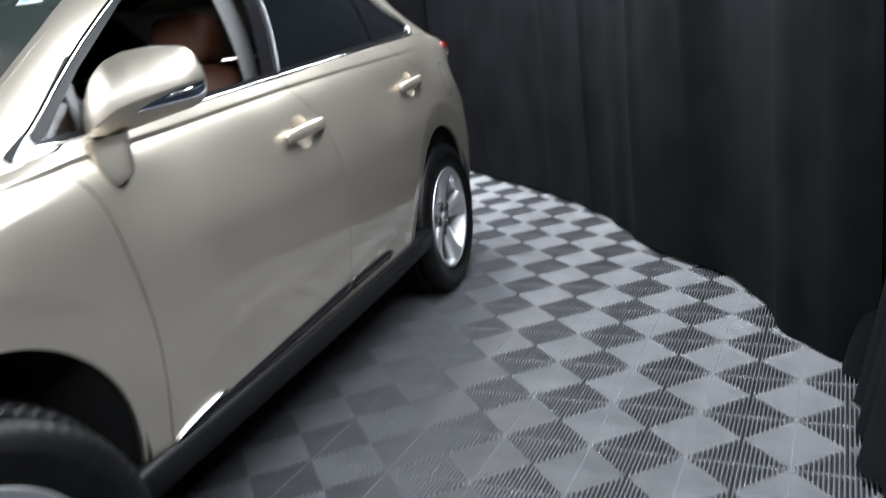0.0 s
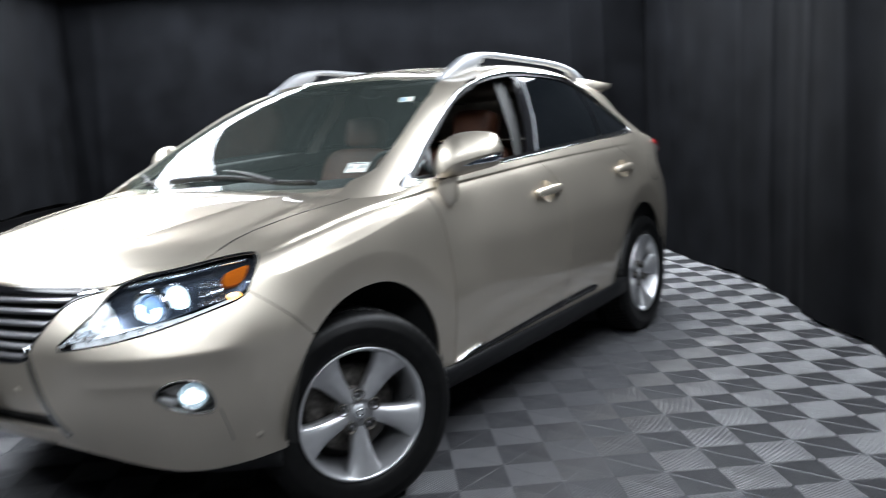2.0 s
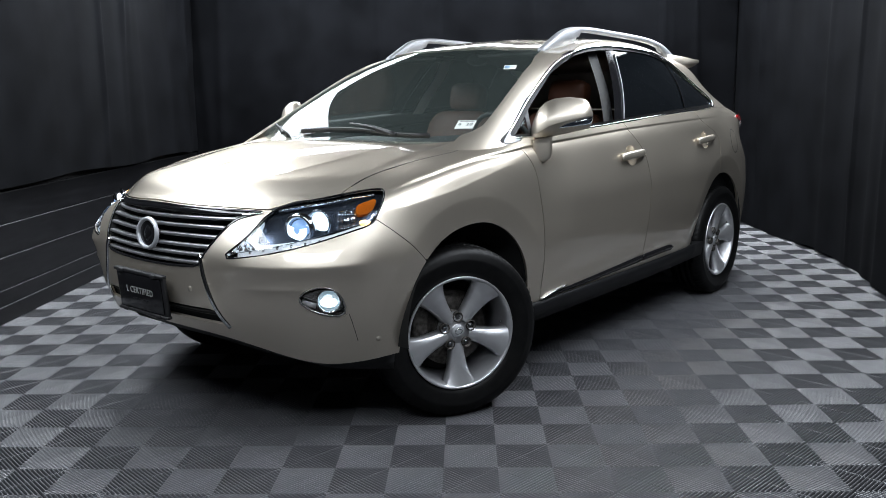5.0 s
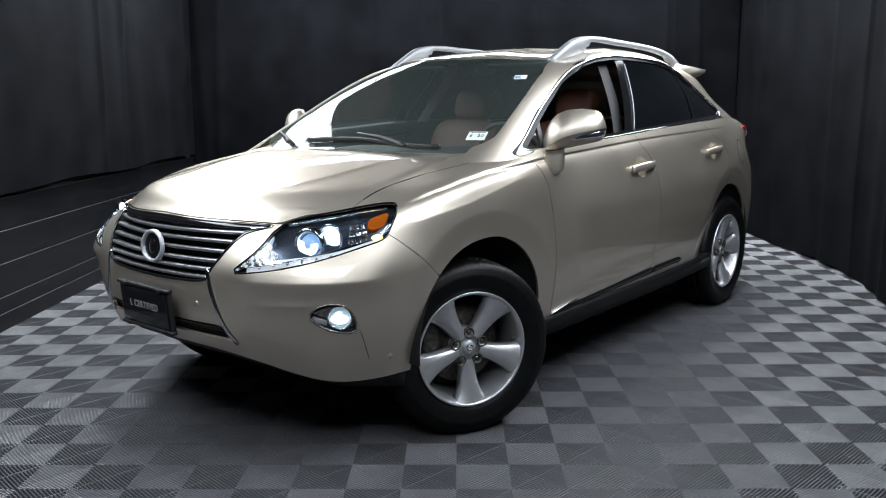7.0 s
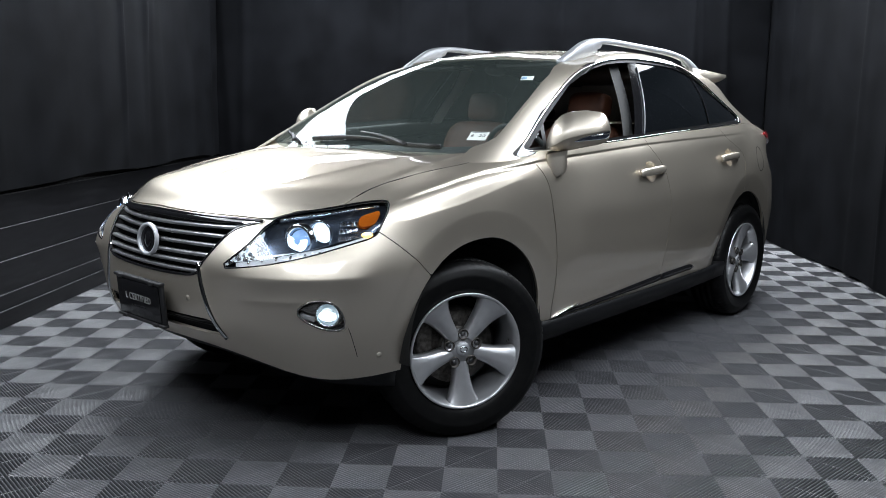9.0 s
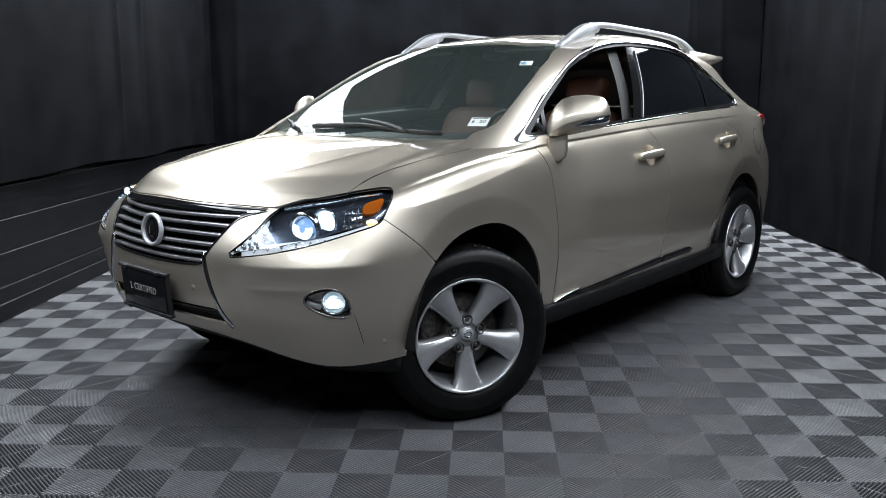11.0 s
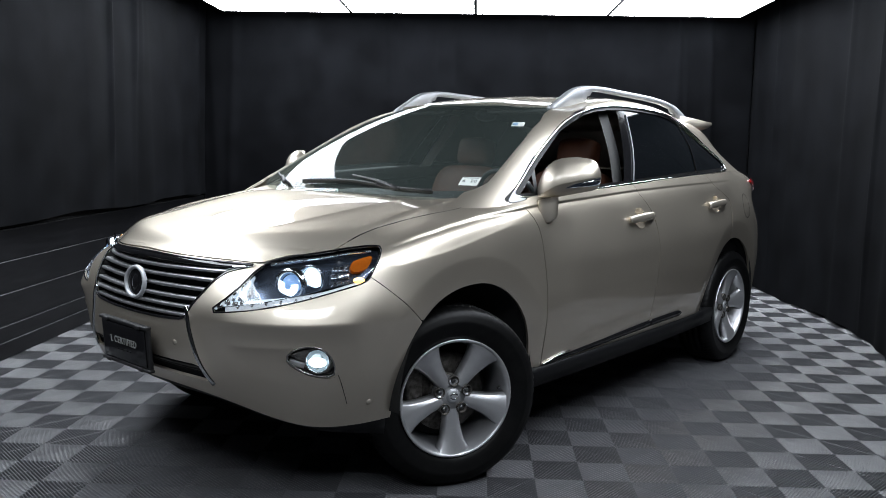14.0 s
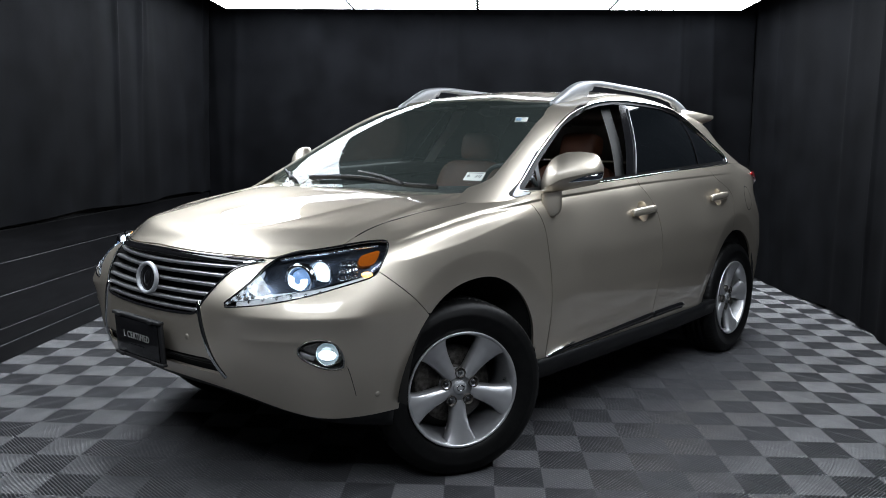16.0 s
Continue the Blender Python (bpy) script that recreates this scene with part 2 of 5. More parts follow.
def spline(knots, ts):
    """Weights of a natural cubic spline: values at ts are weights @ values at knots."""
    k, ts = np.asarray(knots, float), np.asarray(ts, float)
    n, h = len(k), np.diff(k)
    a, b = np.eye(n), np.zeros((n, n))
    for i in range(1, n - 1):
        a[i, i - 1:i + 2] = h[i - 1], 2 * (h[i - 1] + h[i]), h[i]
        b[i, i - 1:i + 2] = 6 / h[i - 1], -6 / h[i - 1] - 6 / h[i], 6 / h[i]
    second = np.linalg.solve(a, b)
    i = np.clip(np.searchsorted(k, ts) - 1, 0, n - 2)
    w, e = np.zeros((len(ts), n)), np.eye(n)
    left, right, hh = (k[i + 1] - ts)[:, None], (ts - k[i])[:, None], h[i][:, None]
    w += e[i] * left / hh + e[i + 1] * right / hh
    w += second[i] * (left ** 3 / (6 * hh) - hh * left / 6) + second[i + 1] * (right ** 3 / (6 * hh) - hh * right / 6)
    return w


def chaikin(poly, rounds=2):
    """Round a closed polygon's corners."""
    p = np.array(poly, float)
    for _ in range(rounds):
        q = np.roll(p, -1, 0)
        p = np.stack([0.75 * p + 0.25 * q, 0.25 * p + 0.75 * q], 1).reshape(-1, 2)
    return p


def inside(pts, poly):
    """Signed distance of points (..., 2) from a polygon, negative inside."""
    shape, p, v = pts.shape[:-1], pts.reshape(-1, 2), np.asarray(poly, float)
    best, sign = np.full(len(p), 1e9), np.ones(len(p))
    for a, b in zip(v, np.roll(v, -1, 0)):
        e, w = b - a, p - a
        t = np.clip((w @ e) / max(e @ e, 1e-12), 0, 1)
        best = np.minimum(best, ((w - t[:, None] * e) ** 2).sum(1))
        c1, c2 = (p[:, 1] >= a[1]), (p[:, 1] < b[1])
        c3 = e[0] * w[:, 1] > e[1] * w[:, 0]
        sign = np.where((c1 & c2 & c3) | (~c1 & ~c2 & ~c3), -sign, sign)
    return (sign * np.sqrt(best)).reshape(shape)


def eased(v):
    v = np.clip(v, 0.0, 1.0)
    return v * v * (3 - 2 * v)


def pressed(p):
    """The folds pressed into the body panels: shoulder step, flare line, rolled wheel openings and bonnet creases."""
    x, y, z = p[..., 0], p[..., 1], p[..., 2]
    side, wide = np.sign(y), np.abs(y)
    # shoulder step from the headlight to the rear door: a hollow below it, a crest above
    line = np.interp(x, STEP_X, STEP_Z)
    deep = np.interp(x, (-2.75, -2.4, -1.5, -0.7, -0.3, 0.25, 0.40), (0.0, 0.003, 0.006, 0.008, 0.009, 0.007, 0.0)) * eased((wide - 0.74) / 0.04)
    down = z - line
    hollow = np.where(down < 0, np.exp(down / 0.034), 1 - eased(down / 0.009))
    out_y, out_z = np.interp(x, (-0.6, -0.2), (0.9, 0.62)), np.interp(x, (-0.6, -0.2), (0.43, 0.78))
    # flare line over the front wheel
    flare = np.interp(x, (-0.40, -0.27, -0.07, 0.08, 0.26, 0.36), (1.052, 1.042, 1.005, 0.977, 0.950, 0.932))
    gap = z - flare
    rise = 0.003 * np.where(gap < 0, np.exp(gap / 0.06), np.exp(-gap / 0.012)) * eased((x + 0.42) / 0.2) * eased((0.40 - x) / 0.06) * eased((wide - 0.74) / 0.04)
    # sheet rolled inwards round the wheel openings
    lip = np.clip(1 + arch(p) / 0.11, 0.0, 1.0) * eased((wide - 0.6) / 0.1)
    roll = 0.019 * lip ** 1.2
    # bonnet: a raised middle between two creases that part towards the windscreen
    crease_y = np.interp(x, (-0.25, 0.0, 0.30, 0.55, 0.75), (0.525, 0.485, 0.435, 0.375, 0.31))
    over = np.maximum(wide - crease_y, 0.0)
    drop = 0.006 * (1 - np.exp(-over / 0.035)) * eased((0.71 - wide) / 0.14) * eased((0.74 - x) / 0.2) * eased((z - 0.97) / 0.02)
    # doors swelling towards their middle height
    swell = 0.021 * np.exp(-((z - 0.83) / np.where(z > 0.83, 0.17, 0.24)) ** 2) * eased((-0.45 - x) / 0.3) * eased((x + 2.75) / 0.5) * eased((wide - 0.74) / 0.04)
    # nose corners swelling over the headlights
    across = (wide - x) / math.sqrt(2)
    lamp = 0.012 * np.exp(-((z - 0.97 - 0.2 * across) / 0.045) ** 2) * eased((across + 0.27) / 0.14) * eased((0.16 - across) / 0.2)
    # crown of the bonnet
    crown = 0.02 * np.clip(1 - (wide / 0.66) ** 2, 0, 1) * eased((0.80 - x) / 0.3) * eased((x + 0.22) / 0.25) * eased((z - 0.955) / 0.03)
    dy = out_y * (-deep * hollow) + rise - roll + swell + 0.67 * lamp
    return p + np.stack([0.74 * lamp, side * dy, out_z * (-deep * hollow) - drop + crown], -1)


STEP_X = (-2.7, -2.36, -1.84, -1.4, -1.0, -0.62, -0.46, -0.38, -0.24, -0.11, 0.06, 0.23, 0.37)
STEP_Z = (1.182, 1.178, 1.166, 1.153, 1.136, 1.119, 1.109, 1.101, 1.090, 1.079, 1.057, 1.026, 0.990)


class Skin:
    """A smooth sheet through a net of control points, mirrored over the car's middle."""

    def __init__(self, lines, over=0):
        net = np.array(lines, float).transpose(1, 0, 2)
        if over:
            extra = net[:, -1 - over:-1][:, ::-1] * (1, -1, 1)
            net = np.concatenate([net, extra], 1)
        net = np.concatenate([(net * (1, -1, 1))[:0:-1], net], 0)
        mid = net.shape[0] // 2
        du = np.linalg.norm(np.diff(net[:, :6], axis=0), axis=2).mean(1)
        self.u = np.r_[0, np.cumsum(np.maximum(du, 0.05))]
        self.u -= self.u[mid]
        dv = np.linalg.norm(np.diff(net, axis=1), axis=2).mean(0)
        self.v = np.r_[0, np.cumsum(np.maximum(dv, 0.03))]
        self.net, self.mid = net, mid
        self.top = self.v[-1 - over]
        self.ridges = []
        self.pressings = False

    def at(self, us, vs):
        a = np.einsum("iu,uvc->ivc", spline(self.u, us), self.net)
        p = np.einsum("jv,ivc->ijc", spline(self.v, vs), a)
        for height, reach, wide, ends in self.ridges:
            # a soft-edged crease pressed outwards round the corner of the bumper
            q = (np.abs(p[..., 1]) - p[..., 0]) / math.sqrt(2)
            fade = np.clip((q - ends[0]) / 0.1, 0, 1) * np.clip((ends[1] - q) / 0.12, 0, 1)
            rise = reach * fade * fade * (3 - 2 * fade) * np.exp(-np.sqrt((p[..., 2] - height) ** 2 + 0.004 ** 2) / wide)
            p = p + rise[..., None] * np.stack([np.full_like(q, 0.74), 0.67 * np.sign(p[..., 1]), np.zeros_like(q)], -1)
        return pressed(p) if self.pressings else p

    def normals(self, us, vs):
        e = 1e-3
        du, dv = self.at(us + e, vs) - self.at(us - e, vs), self.at(us, vs + e) - self.at(us, vs - e)
        n = np.cross(du, dv)
        n /= np.linalg.norm(n, axis=2, keepdims=True) + 1e-12
        return n

    def col(self, i):
        return self.u[self.mid + i] if i >= 0 else -self.u[self.mid - i]

    def find(self, where, how, span, deep=0.0):
        """Points of the skin whose two measures how(points) come nearest to each of where; with their normals."""
        us, vs = np.linspace(span[0], span[1], 420), np.linspace(span[2], span[3], 160)
        p = self.at(us, vs)
        h = how(p).reshape(-1, 2)
        spots, ns, nv, e = [], [], len(vs), 1e-3
        for w in where:
            best = int(np.argmin(((h - w) ** 2).sum(1)))
            u, v = us[best // nv], vs[best % nv]
            for _ in range(3):
                grid = how(self.at(np.array([u, u + e]), np.array([v, v + e])))
                jac = np.stack([grid[1, 0] - grid[0, 0], grid[0, 1] - grid[0, 0]], 1) / e
                if abs(np.linalg.det(jac)) < 1e-6:
                    break
                step = np.clip(np.linalg.solve(jac, np.asarray(w) - grid[0, 0]), -0.05, 0.05)
                u, v = u + step[0], v + step[1]
            n1 = self.normals(np.array([u]), np.array([v]))[0, 0]
            spots.append(self.at(np.array([u]), np.array([v]))[0, 0] - deep * n1)
            ns.append(n1)
        return np.array(spots), np.array(ns)


def side_view(p):
    return p[..., (0, 2)]


def front_view(p):
    return p[..., (1, 2)]


def plan_view(p):
    return p[..., (0, 1)]


def corner_view(p):
    return np.stack([(np.abs(p[..., 1]) - p[..., 0]) / math.sqrt(2), p[..., 2]], -1)


def panel(skin, span, steps, keep, inset=0.0, rim=0.012, flip=False):
    """The piece of a skin over span (u0, u1, v0, v1) where keep(points) < 0, with a rim turned inwards."""
    us, vs = np.linspace(span[0], span[1], steps[0]), np.linspace(span[2], span[3], steps[1])
    p, n = skin.at(us, vs), skin.normals(us, vs)
    p = p - inset * n
    f = keep(p) if keep is not None else np.full(p.shape[:2], -1.0)
    f = np.where(np.abs(f) < 1e-6, -1e-6, f)
    nv = len(vs)
    verts, norms, index, faces = [], [], {}, []
    pf, nf, ff = p.reshape(-1, 3), n.reshape(-1, 3), f.reshape(-1)

    def corner(i):
        if i not in index:
            index[i] = len(verts)
            verts.append(pf[i])
            norms.append(nf[i])
        return index[i]

    def cut(i, j):
        key = (min(i, j), max(i, j))
        if key not in index:
            t = ff[key[0]] / (ff[key[0]] - ff[key[1]])
            index[key] = len(verts)
            verts.append(pf[key[0]] * (1 - t) + pf[key[1]] * t)
            norms.append(nf[key[0]] * (1 - t) + nf[key[1]] * t)
        return index[key]

    inner = ff < 0
    cells = np.arange(len(us) - 1)[:, None] * nv + np.arange(nv - 1)[None]
    for c in cells.ravel():
        quad = (c, c + nv, c + nv + 1, c + 1)
        ins = [inner[q] for q in quad]
        if not any(ins):
            continue
        if all(ins):
            faces.append([corner(q) for q in quad])
            continue
        loop = []
        for a in range(4):
            i, j = quad[a], quad[(a + 1) % 4]
            if inner[i]:
                loop.append(corner(i))
            if inner[i] != inner[j]:
                loop.append(cut(i, j))
        if len(loop) > 2:
            faces.append(loop)
    if rim and faces:
        count = {}
        for fc in faces:
            for a, b in zip(fc, fc[1:] + fc[:1]):
                count[(a, b)] = count.get((a, b), 0) + 1
        edge, copies = [e for e in count if (e[1], e[0]) not in count], {}
        for a, b in edge:
            for i in (a, b):
                if i not in copies:
                    copies[i] = len(verts)
                    verts += [verts[i], np.asarray(verts[i]) - rim * np.asarray(norms[i])]
                    norms += [norms[i], norms[i]]
            ca, cb = copies[a], copies[b]
            faces.append([cb, ca, ca + 1, cb + 1])
    if flip:
        faces = [fc[::-1] for fc in faces]
    return mesh_of([tuple(v) for v in verts], faces)


def band(points, normals, width, thick, closed=False):
    """A raised strip of rounded section lying along points of a skin."""
    w, h = width / 2, thick
    return sweep(points, [(-w, -0.004), (-w, h * 0.5), (-w * 0.6, h), (w * 0.6, h), (w, h * 0.5), (w, -0.004)], closed=closed, ups=normals)


def mirrored(bm):
    """The same mesh on the other side of the car."""
    c = bm.copy()
    for v in c.verts:
        v.co.y = -v.co.y
    bmesh.ops.reverse_faces(c, faces=c.faces)
    return c


def both(name, bm, mat, parent, label=""):
    """A part on the car's left and its twin on the right."""
    twin = mirrored(bm)
    return part(name, bm, mat, parent, label), part(name, twin, mat, parent, label)

# ---- the car ----
car = new("car")
tagged(car, "champagne beige metallic five-door crossover with its headlights and fog lights on", "car")

# lines of the body, each from the middle of the nose round the corner and back along the left side
NOSE_END = 9
lower_edge = [(0.875, 0, 0.46), (0.856, 0.286, 0.455), (0.785, 0.53, 0.416), (0.634, 0.704, 0.35), (0.445, 0.82, 0.348),
              (0.22, 0.895, 0.355), (-0.15, 0.905, 0.385), (-0.55, 0.905, 0.385), (-1.2, 0.905, 0.385), (-1.9, 0.905, 0.388),
              (-2.6, 0.905, 0.4), (-3.1, 0.885, 0.41), (-3.4, 0.77, 0.4), (-3.64, 0.56, 0.4), (-3.78, 0, 0.4)]
bumper_mid = [(0.922, 0, 0.57), (0.903, 0.302, 0.565), (0.824, 0.559, 0.55), (0.673, 0.741, 0.52), (0.474, 0.853, 0.52),
              (0.22, 0.922, 0.54), (-0.15, 0.928, 0.55), (-0.55, 0.928, 0.55), (-1.2, 0.928, 0.55), (-1.9, 0.928, 0.55),
              (-2.6, 0.928, 0.55), (-3.1, 0.898, 0.55), (-3.44, 0.782, 0.55), (-3.7, 0.58, 0.55), (-3.84, 0, 0.55)]
waist_low = [(0.928, 0, 0.7), (0.909, 0.307, 0.7), (0.841, 0.575, 0.695), (0.699, 0.765, 0.695), (0.497, 0.873, 0.695),
             (0.22, 0.933, 0.71), (-0.15, 0.938, 0.71), (-0.55, 0.936, 0.71), (-1.2, 0.934, 0.71), (-1.9, 0.934, 0.71),
             (-2.6, 0.936, 0.71), (-3.1, 0.902, 0.71), (-3.44, 0.792, 0.71), (-3.7, 0.59, 0.71), (-3.84, 0, 0.71)]
fold = [(0.926, 0, 0.76), (0.906, 0.306, 0.76), (0.845, 0.58, 0.752), (0.704, 0.771, 0.747), (0.503, 0.877, 0.752),
        (0.22, 0.93, 0.765), (-0.15, 0.936, 0.77), (-0.55, 0.934, 0.77), (-1.2, 0.932, 0.77), (-1.9, 0.932, 0.77),
        (-2.6, 0.934, 0.775), (-3.1, 0.898, 0.775), (-3.44, 0.788, 0.775), (-3.69, 0.588, 0.775), (-3.825, 0, 0.775)]
waist_high = [(0.9, 0, 0.84), (0.869, 0.296, 0.845), (0.79, 0.559, 0.865), (0.656, 0.73, 0.875), (0.477, 0.846, 0.885),
              (0.22, 0.918, 0.87), (-0.15, 0.928, 0.88), (-0.55, 0.93, 0.88), (-1.2, 0.931, 0.88), (-1.9, 0.931, 0.89),
              (-2.6, 0.93, 0.9), (-3.1, 0.888, 0.9), (-3.42, 0.778, 0.9), (-3.65, 0.58, 0.9), (-3.78, 0, 0.9)]
shoulder = [(0.868, 0, 0.946), (0.828, 0.285, 0.938), (0.708, 0.525, 0.922), (0.565, 0.688, 0.950), (0.428, 0.803, 0.978),
            (0.21, 0.885, 1.005), (-0.15, 0.906, 1.025), (-0.52, 0.912, 1.035), (-1.2, 0.915, 1.045), (-1.9, 0.916, 1.055),
            (-2.6, 0.905, 1.06), (-3.05, 0.864, 1.06), (-3.37, 0.75, 1.06), (-3.57, 0.56, 1.06), (-3.70, 0, 1.06)]
crease = [(0.838, 0, 0.972), (0.796, 0.28, 0.966), (0.678, 0.505, 0.955), (0.538, 0.655, 0.974), (0.405, 0.768, 0.997),
          (0.2, 0.848, 1.038), (-0.15, 0.876, 1.077), (-0.5, 0.893, 1.095), (-1.2, 0.899, 1.11), (-1.9, 0.899, 1.135),
          (-2.6, 0.884, 1.155), (-3.03, 0.825, 1.16), (-3.37, 0.755, 1.15), (-3.56, 0.58, 1.15), (-3.63, 0, 1.15)]
belt = [(0.792, 0, 1.01), (0.752, 0.262, 1.011), (0.64, 0.462, 1.009), (0.507, 0.603, 1.014), (0.368, 0.7, 1.028),
        (0.17, 0.715, 1.066), (-0.15, 0.735, 1.122), (-0.47, 0.845, 1.15), (-1.2, 0.862, 1.18), (-1.9, 0.86, 1.215),
        (-2.6, 0.84, 1.238), (-3, 0.76, 1.245), (-3.3, 0.68, 1.235), (-3.46, 0.55, 1.23), (-3.53, 0, 1.23)]
bonnet_mid = [(0.69, 0, 1.028), (0.64, 0.22, 1.030), (0.55, 0.4, 1.037), (0.42, 0.53, 1.050), (0.275, 0.6, 1.069),
              (0.08, 0.62, 1.100), (-0.2, 0.62, 1.141), (-0.55, 0.64, 1.22), (-1.2, 0.56, 1.26)]
bonnet_ridge = [(0.57, 0, 1.044), (0.51, 0, 1.054), (0.41, 0, 1.070), (0.29, 0, 1.091), (0.15, 0, 1.112),
                (0.0, 0, 1.128), (-0.25, 0, 1.148), (-0.55, 0, 1.168), (-1.2, 0, 1.25)]
low_lines = (lower_edge, bumper_mid, waist_low, fold, waist_high, shoulder, crease, belt)
FRONT = Skin([ln[:NOSE_END] for ln in low_lines] + [bonnet_mid, bonnet_ridge], over=1)
FRONT.ridges = [(0.742, 0.011, 0.028, (-0.31, 0.29)), (0.660, 0.007, 0.02, (-0.26, 0.10))]
SIDE = Skin(low_lines)
FRONT.pressings = SIDE.pressings = True

# the glasshouse, from the middle of the windscreen round to the tailgate
g_base = [(-0.12, 0, 1.128), (-0.14, 0.38, 1.13), (-0.10, 0.752, 1.103), (-0.20, 0.864, 1.062), (-0.60, 0.857, 1.135), (-1.0, 0.852, 1.17),
          (-1.6, 0.852, 1.20), (-2.3, 0.832, 1.23), (-2.95, 0.76, 1.245), (-3.33, 0.645, 1.235), (-3.53, 0, 1.23)]
g_low = [(-0.545, 0, 1.39), (-0.57, 0.35, 1.392), (-0.655, 0.668, 1.396), (-0.715, 0.742, 1.352), (-0.90, 0.763, 1.366), (-1.16, 0.775, 1.375),
         (-1.65, 0.778, 1.39), (-2.25, 0.752, 1.405), (-2.76, 0.682, 1.39), (-3.10, 0.57, 1.39), (-3.34, 0, 1.40)]
g_top = [(-0.98, 0, 1.596), (-0.995, 0.28, 1.594), (-1.06, 0.535, 1.576), (-1.13, 0.664, 1.549), (-1.25, 0.661, 1.580), (-1.42, 0.652, 1.602),
         (-1.78, 0.645, 1.613), (-2.2, 0.639, 1.595), (-2.55, 0.597, 1.55), (-2.92, 0.51, 1.53), (-3.1, 0, 1.555)]
g_rail = [(-1.15, 0, 1.634), (-1.17, 0.22, 1.632), (-1.30, 0.435, 1.620), (-1.32, 0.583, 1.610), (-1.42, 0.581, 1.628), (-1.54, 0.575, 1.643),
          (-1.82, 0.565, 1.652), (-2.15, 0.555, 1.634), (-2.45, 0.535, 1.598), (-2.76, 0.44, 1.58), (-2.88, 0, 1.596)]
g_roof = [(-1.48, 0, 1.668), (-1.49, 0.13, 1.667), (-1.59, 0.26, 1.664), (-1.63, 0.335, 1.663), (-1.69, 0.34, 1.667), (-1.76, 0.345, 1.670),
          (-1.93, 0.345, 1.668), (-2.13, 0.34, 1.658), (-2.31, 0.32, 1.640), (-2.47, 0.26, 1.628), (-2.53, 0, 1.63)]
g_ridge = [(-1.82, 0, 1.682), (-1.83, 0, 1.682), (-1.85, 0, 1.682), (-1.88, 0, 1.682), (-1.905, 0, 1.682), (-1.93, 0, 1.681),
           (-1.99, 0, 1.679), (-2.06, 0, 1.675), (-2.12, 0, 1.671), (-2.17, 0, 1.667), (-2.2, 0, 1.665)]
GLASSHOUSE = Skin([g_base, g_low, g_top, g_rail, g_roof, g_ridge], over=1)



def bowed(middle, edge):
    """A row of the windscreen, bowed back towards its edges."""
    return [tuple(m + (e - m) * f ** 2.8 if k != 1 else e * f for k, (m, e) in enumerate(zip(middle, edge))) for f in (0, 0.25, 0.45, 0.65, 0.8, 0.92, 1.0, 1.06)]


SCREEN_SKIN = Skin([bowed((-0.10, 0, 1.128), (-0.19, 0.745, 1.138)), bowed((-0.305, 0, 1.263), (-0.42, 0.722, 1.263)), bowed((-0.525, 0, 1.388), (-0.655, 0.668, 1.393)),
                    bowed((-0.75, 0, 1.503), (-0.87, 0.60, 1.501)), bowed((-0.97, 0, 1.594), (-1.06, 0.535, 1.575)), bowed((-1.05, 0, 1.625), (-1.15, 0.505, 1.60))])
GAP = 0.0022
DOOR_FRONT = [(-0.36, 1.3), (-0.416, 1.13), (-0.475, 1.03), (-0.502, 0.915), (-0.519, 0.81), (-0.535, 0.6), (-0.543, 0.2)]
DOOR_MID = [(-1.40, 1.3), (-1.453, 1.125), (-1.52, 1.05), (-1.562, 0.955), (-1.578, 0.876), (-1.572, 0.6), (-1.566, 0.2)]
DOOR_BACK = [(-2.3, 1.3), (-2.44, 1.142), (-2.57, 1.09), (-2.62, 0.97), (-2.63, 0.85), (-2.60, 0.5), (-2.60, 0.2)]
ARCHES = ((-0.046, 0.42, 0.406, 0.403, 2.35), (-2.685, 0.41, 0.398, 0.412, 2.0))


def seam(points):
    """x of a seam as a smooth function of height."""
    z, x = np.array(points)[::-1, 1], np.array(points)[::-1, 0]
    return lambda h: np.interp(h, np.linspace(z[0], z[-1], 80), spline(z, np.linspace(z[0], z[-1], 80)) @ x)


front_seam, mid_seam, back_seam = seam(DOOR_FRONT), seam(DOOR_MID), seam(DOOR_BACK)


def arch(p, grow=0.0):
    """Negative outside both wheel openings."""
    out = []
    for cx, cz, rx, rz, power in ARCHES:
        dx, dz = (p[..., 0] - cx) / (rx + grow), np.maximum(p[..., 2] - cz, 0.0) / (rz + grow)
        k = np.where(dx > 0, power, 2.0)
        out.append((1.0 - (np.abs(dx) ** k + dz ** k) ** (1.0 / k)) * rx)
    return np.maximum(*out)


# openings and shut lines
headlight = chaikin([(-0.318, 0.766), (-0.215, 0.844), (-0.133, 0.93), (-0.041, 0.957), (0.104, 0.978), (0.187, 0.992), (0.27, 1.001), (0.304, 0.997),
                     (0.29, 0.95), (0.268, 0.91), (0.252, 0.88), (0.151, 0.855), (0.03, 0.824), (-0.088, 0.8), (-0.2, 0.782)], 1)
grille_half = [(0, 0.948), (0.28, 0.939), (0.46, 0.931), (0.515, 0.929), (0.47, 0.915), (0.437, 0.905), (0.407, 0.872), (0.375, 0.81), (0.352, 0.775), (0.333, 0.731), (0.22, 0.721), (0, 0.717)]
grille_poly = np.array(grille_half + [(-y, z) for y, z in grille_half[-2:0:-1]])
slot_half = [(0, 0.567), (0.36, 0.567), (0.395, 0.56), (0.425, 0.505), (0.36, 0.508), (0, 0.512)]
slot_poly = np.array(slot_half + [(-y, z) for y, z in slot_half[-2:0:-1]])
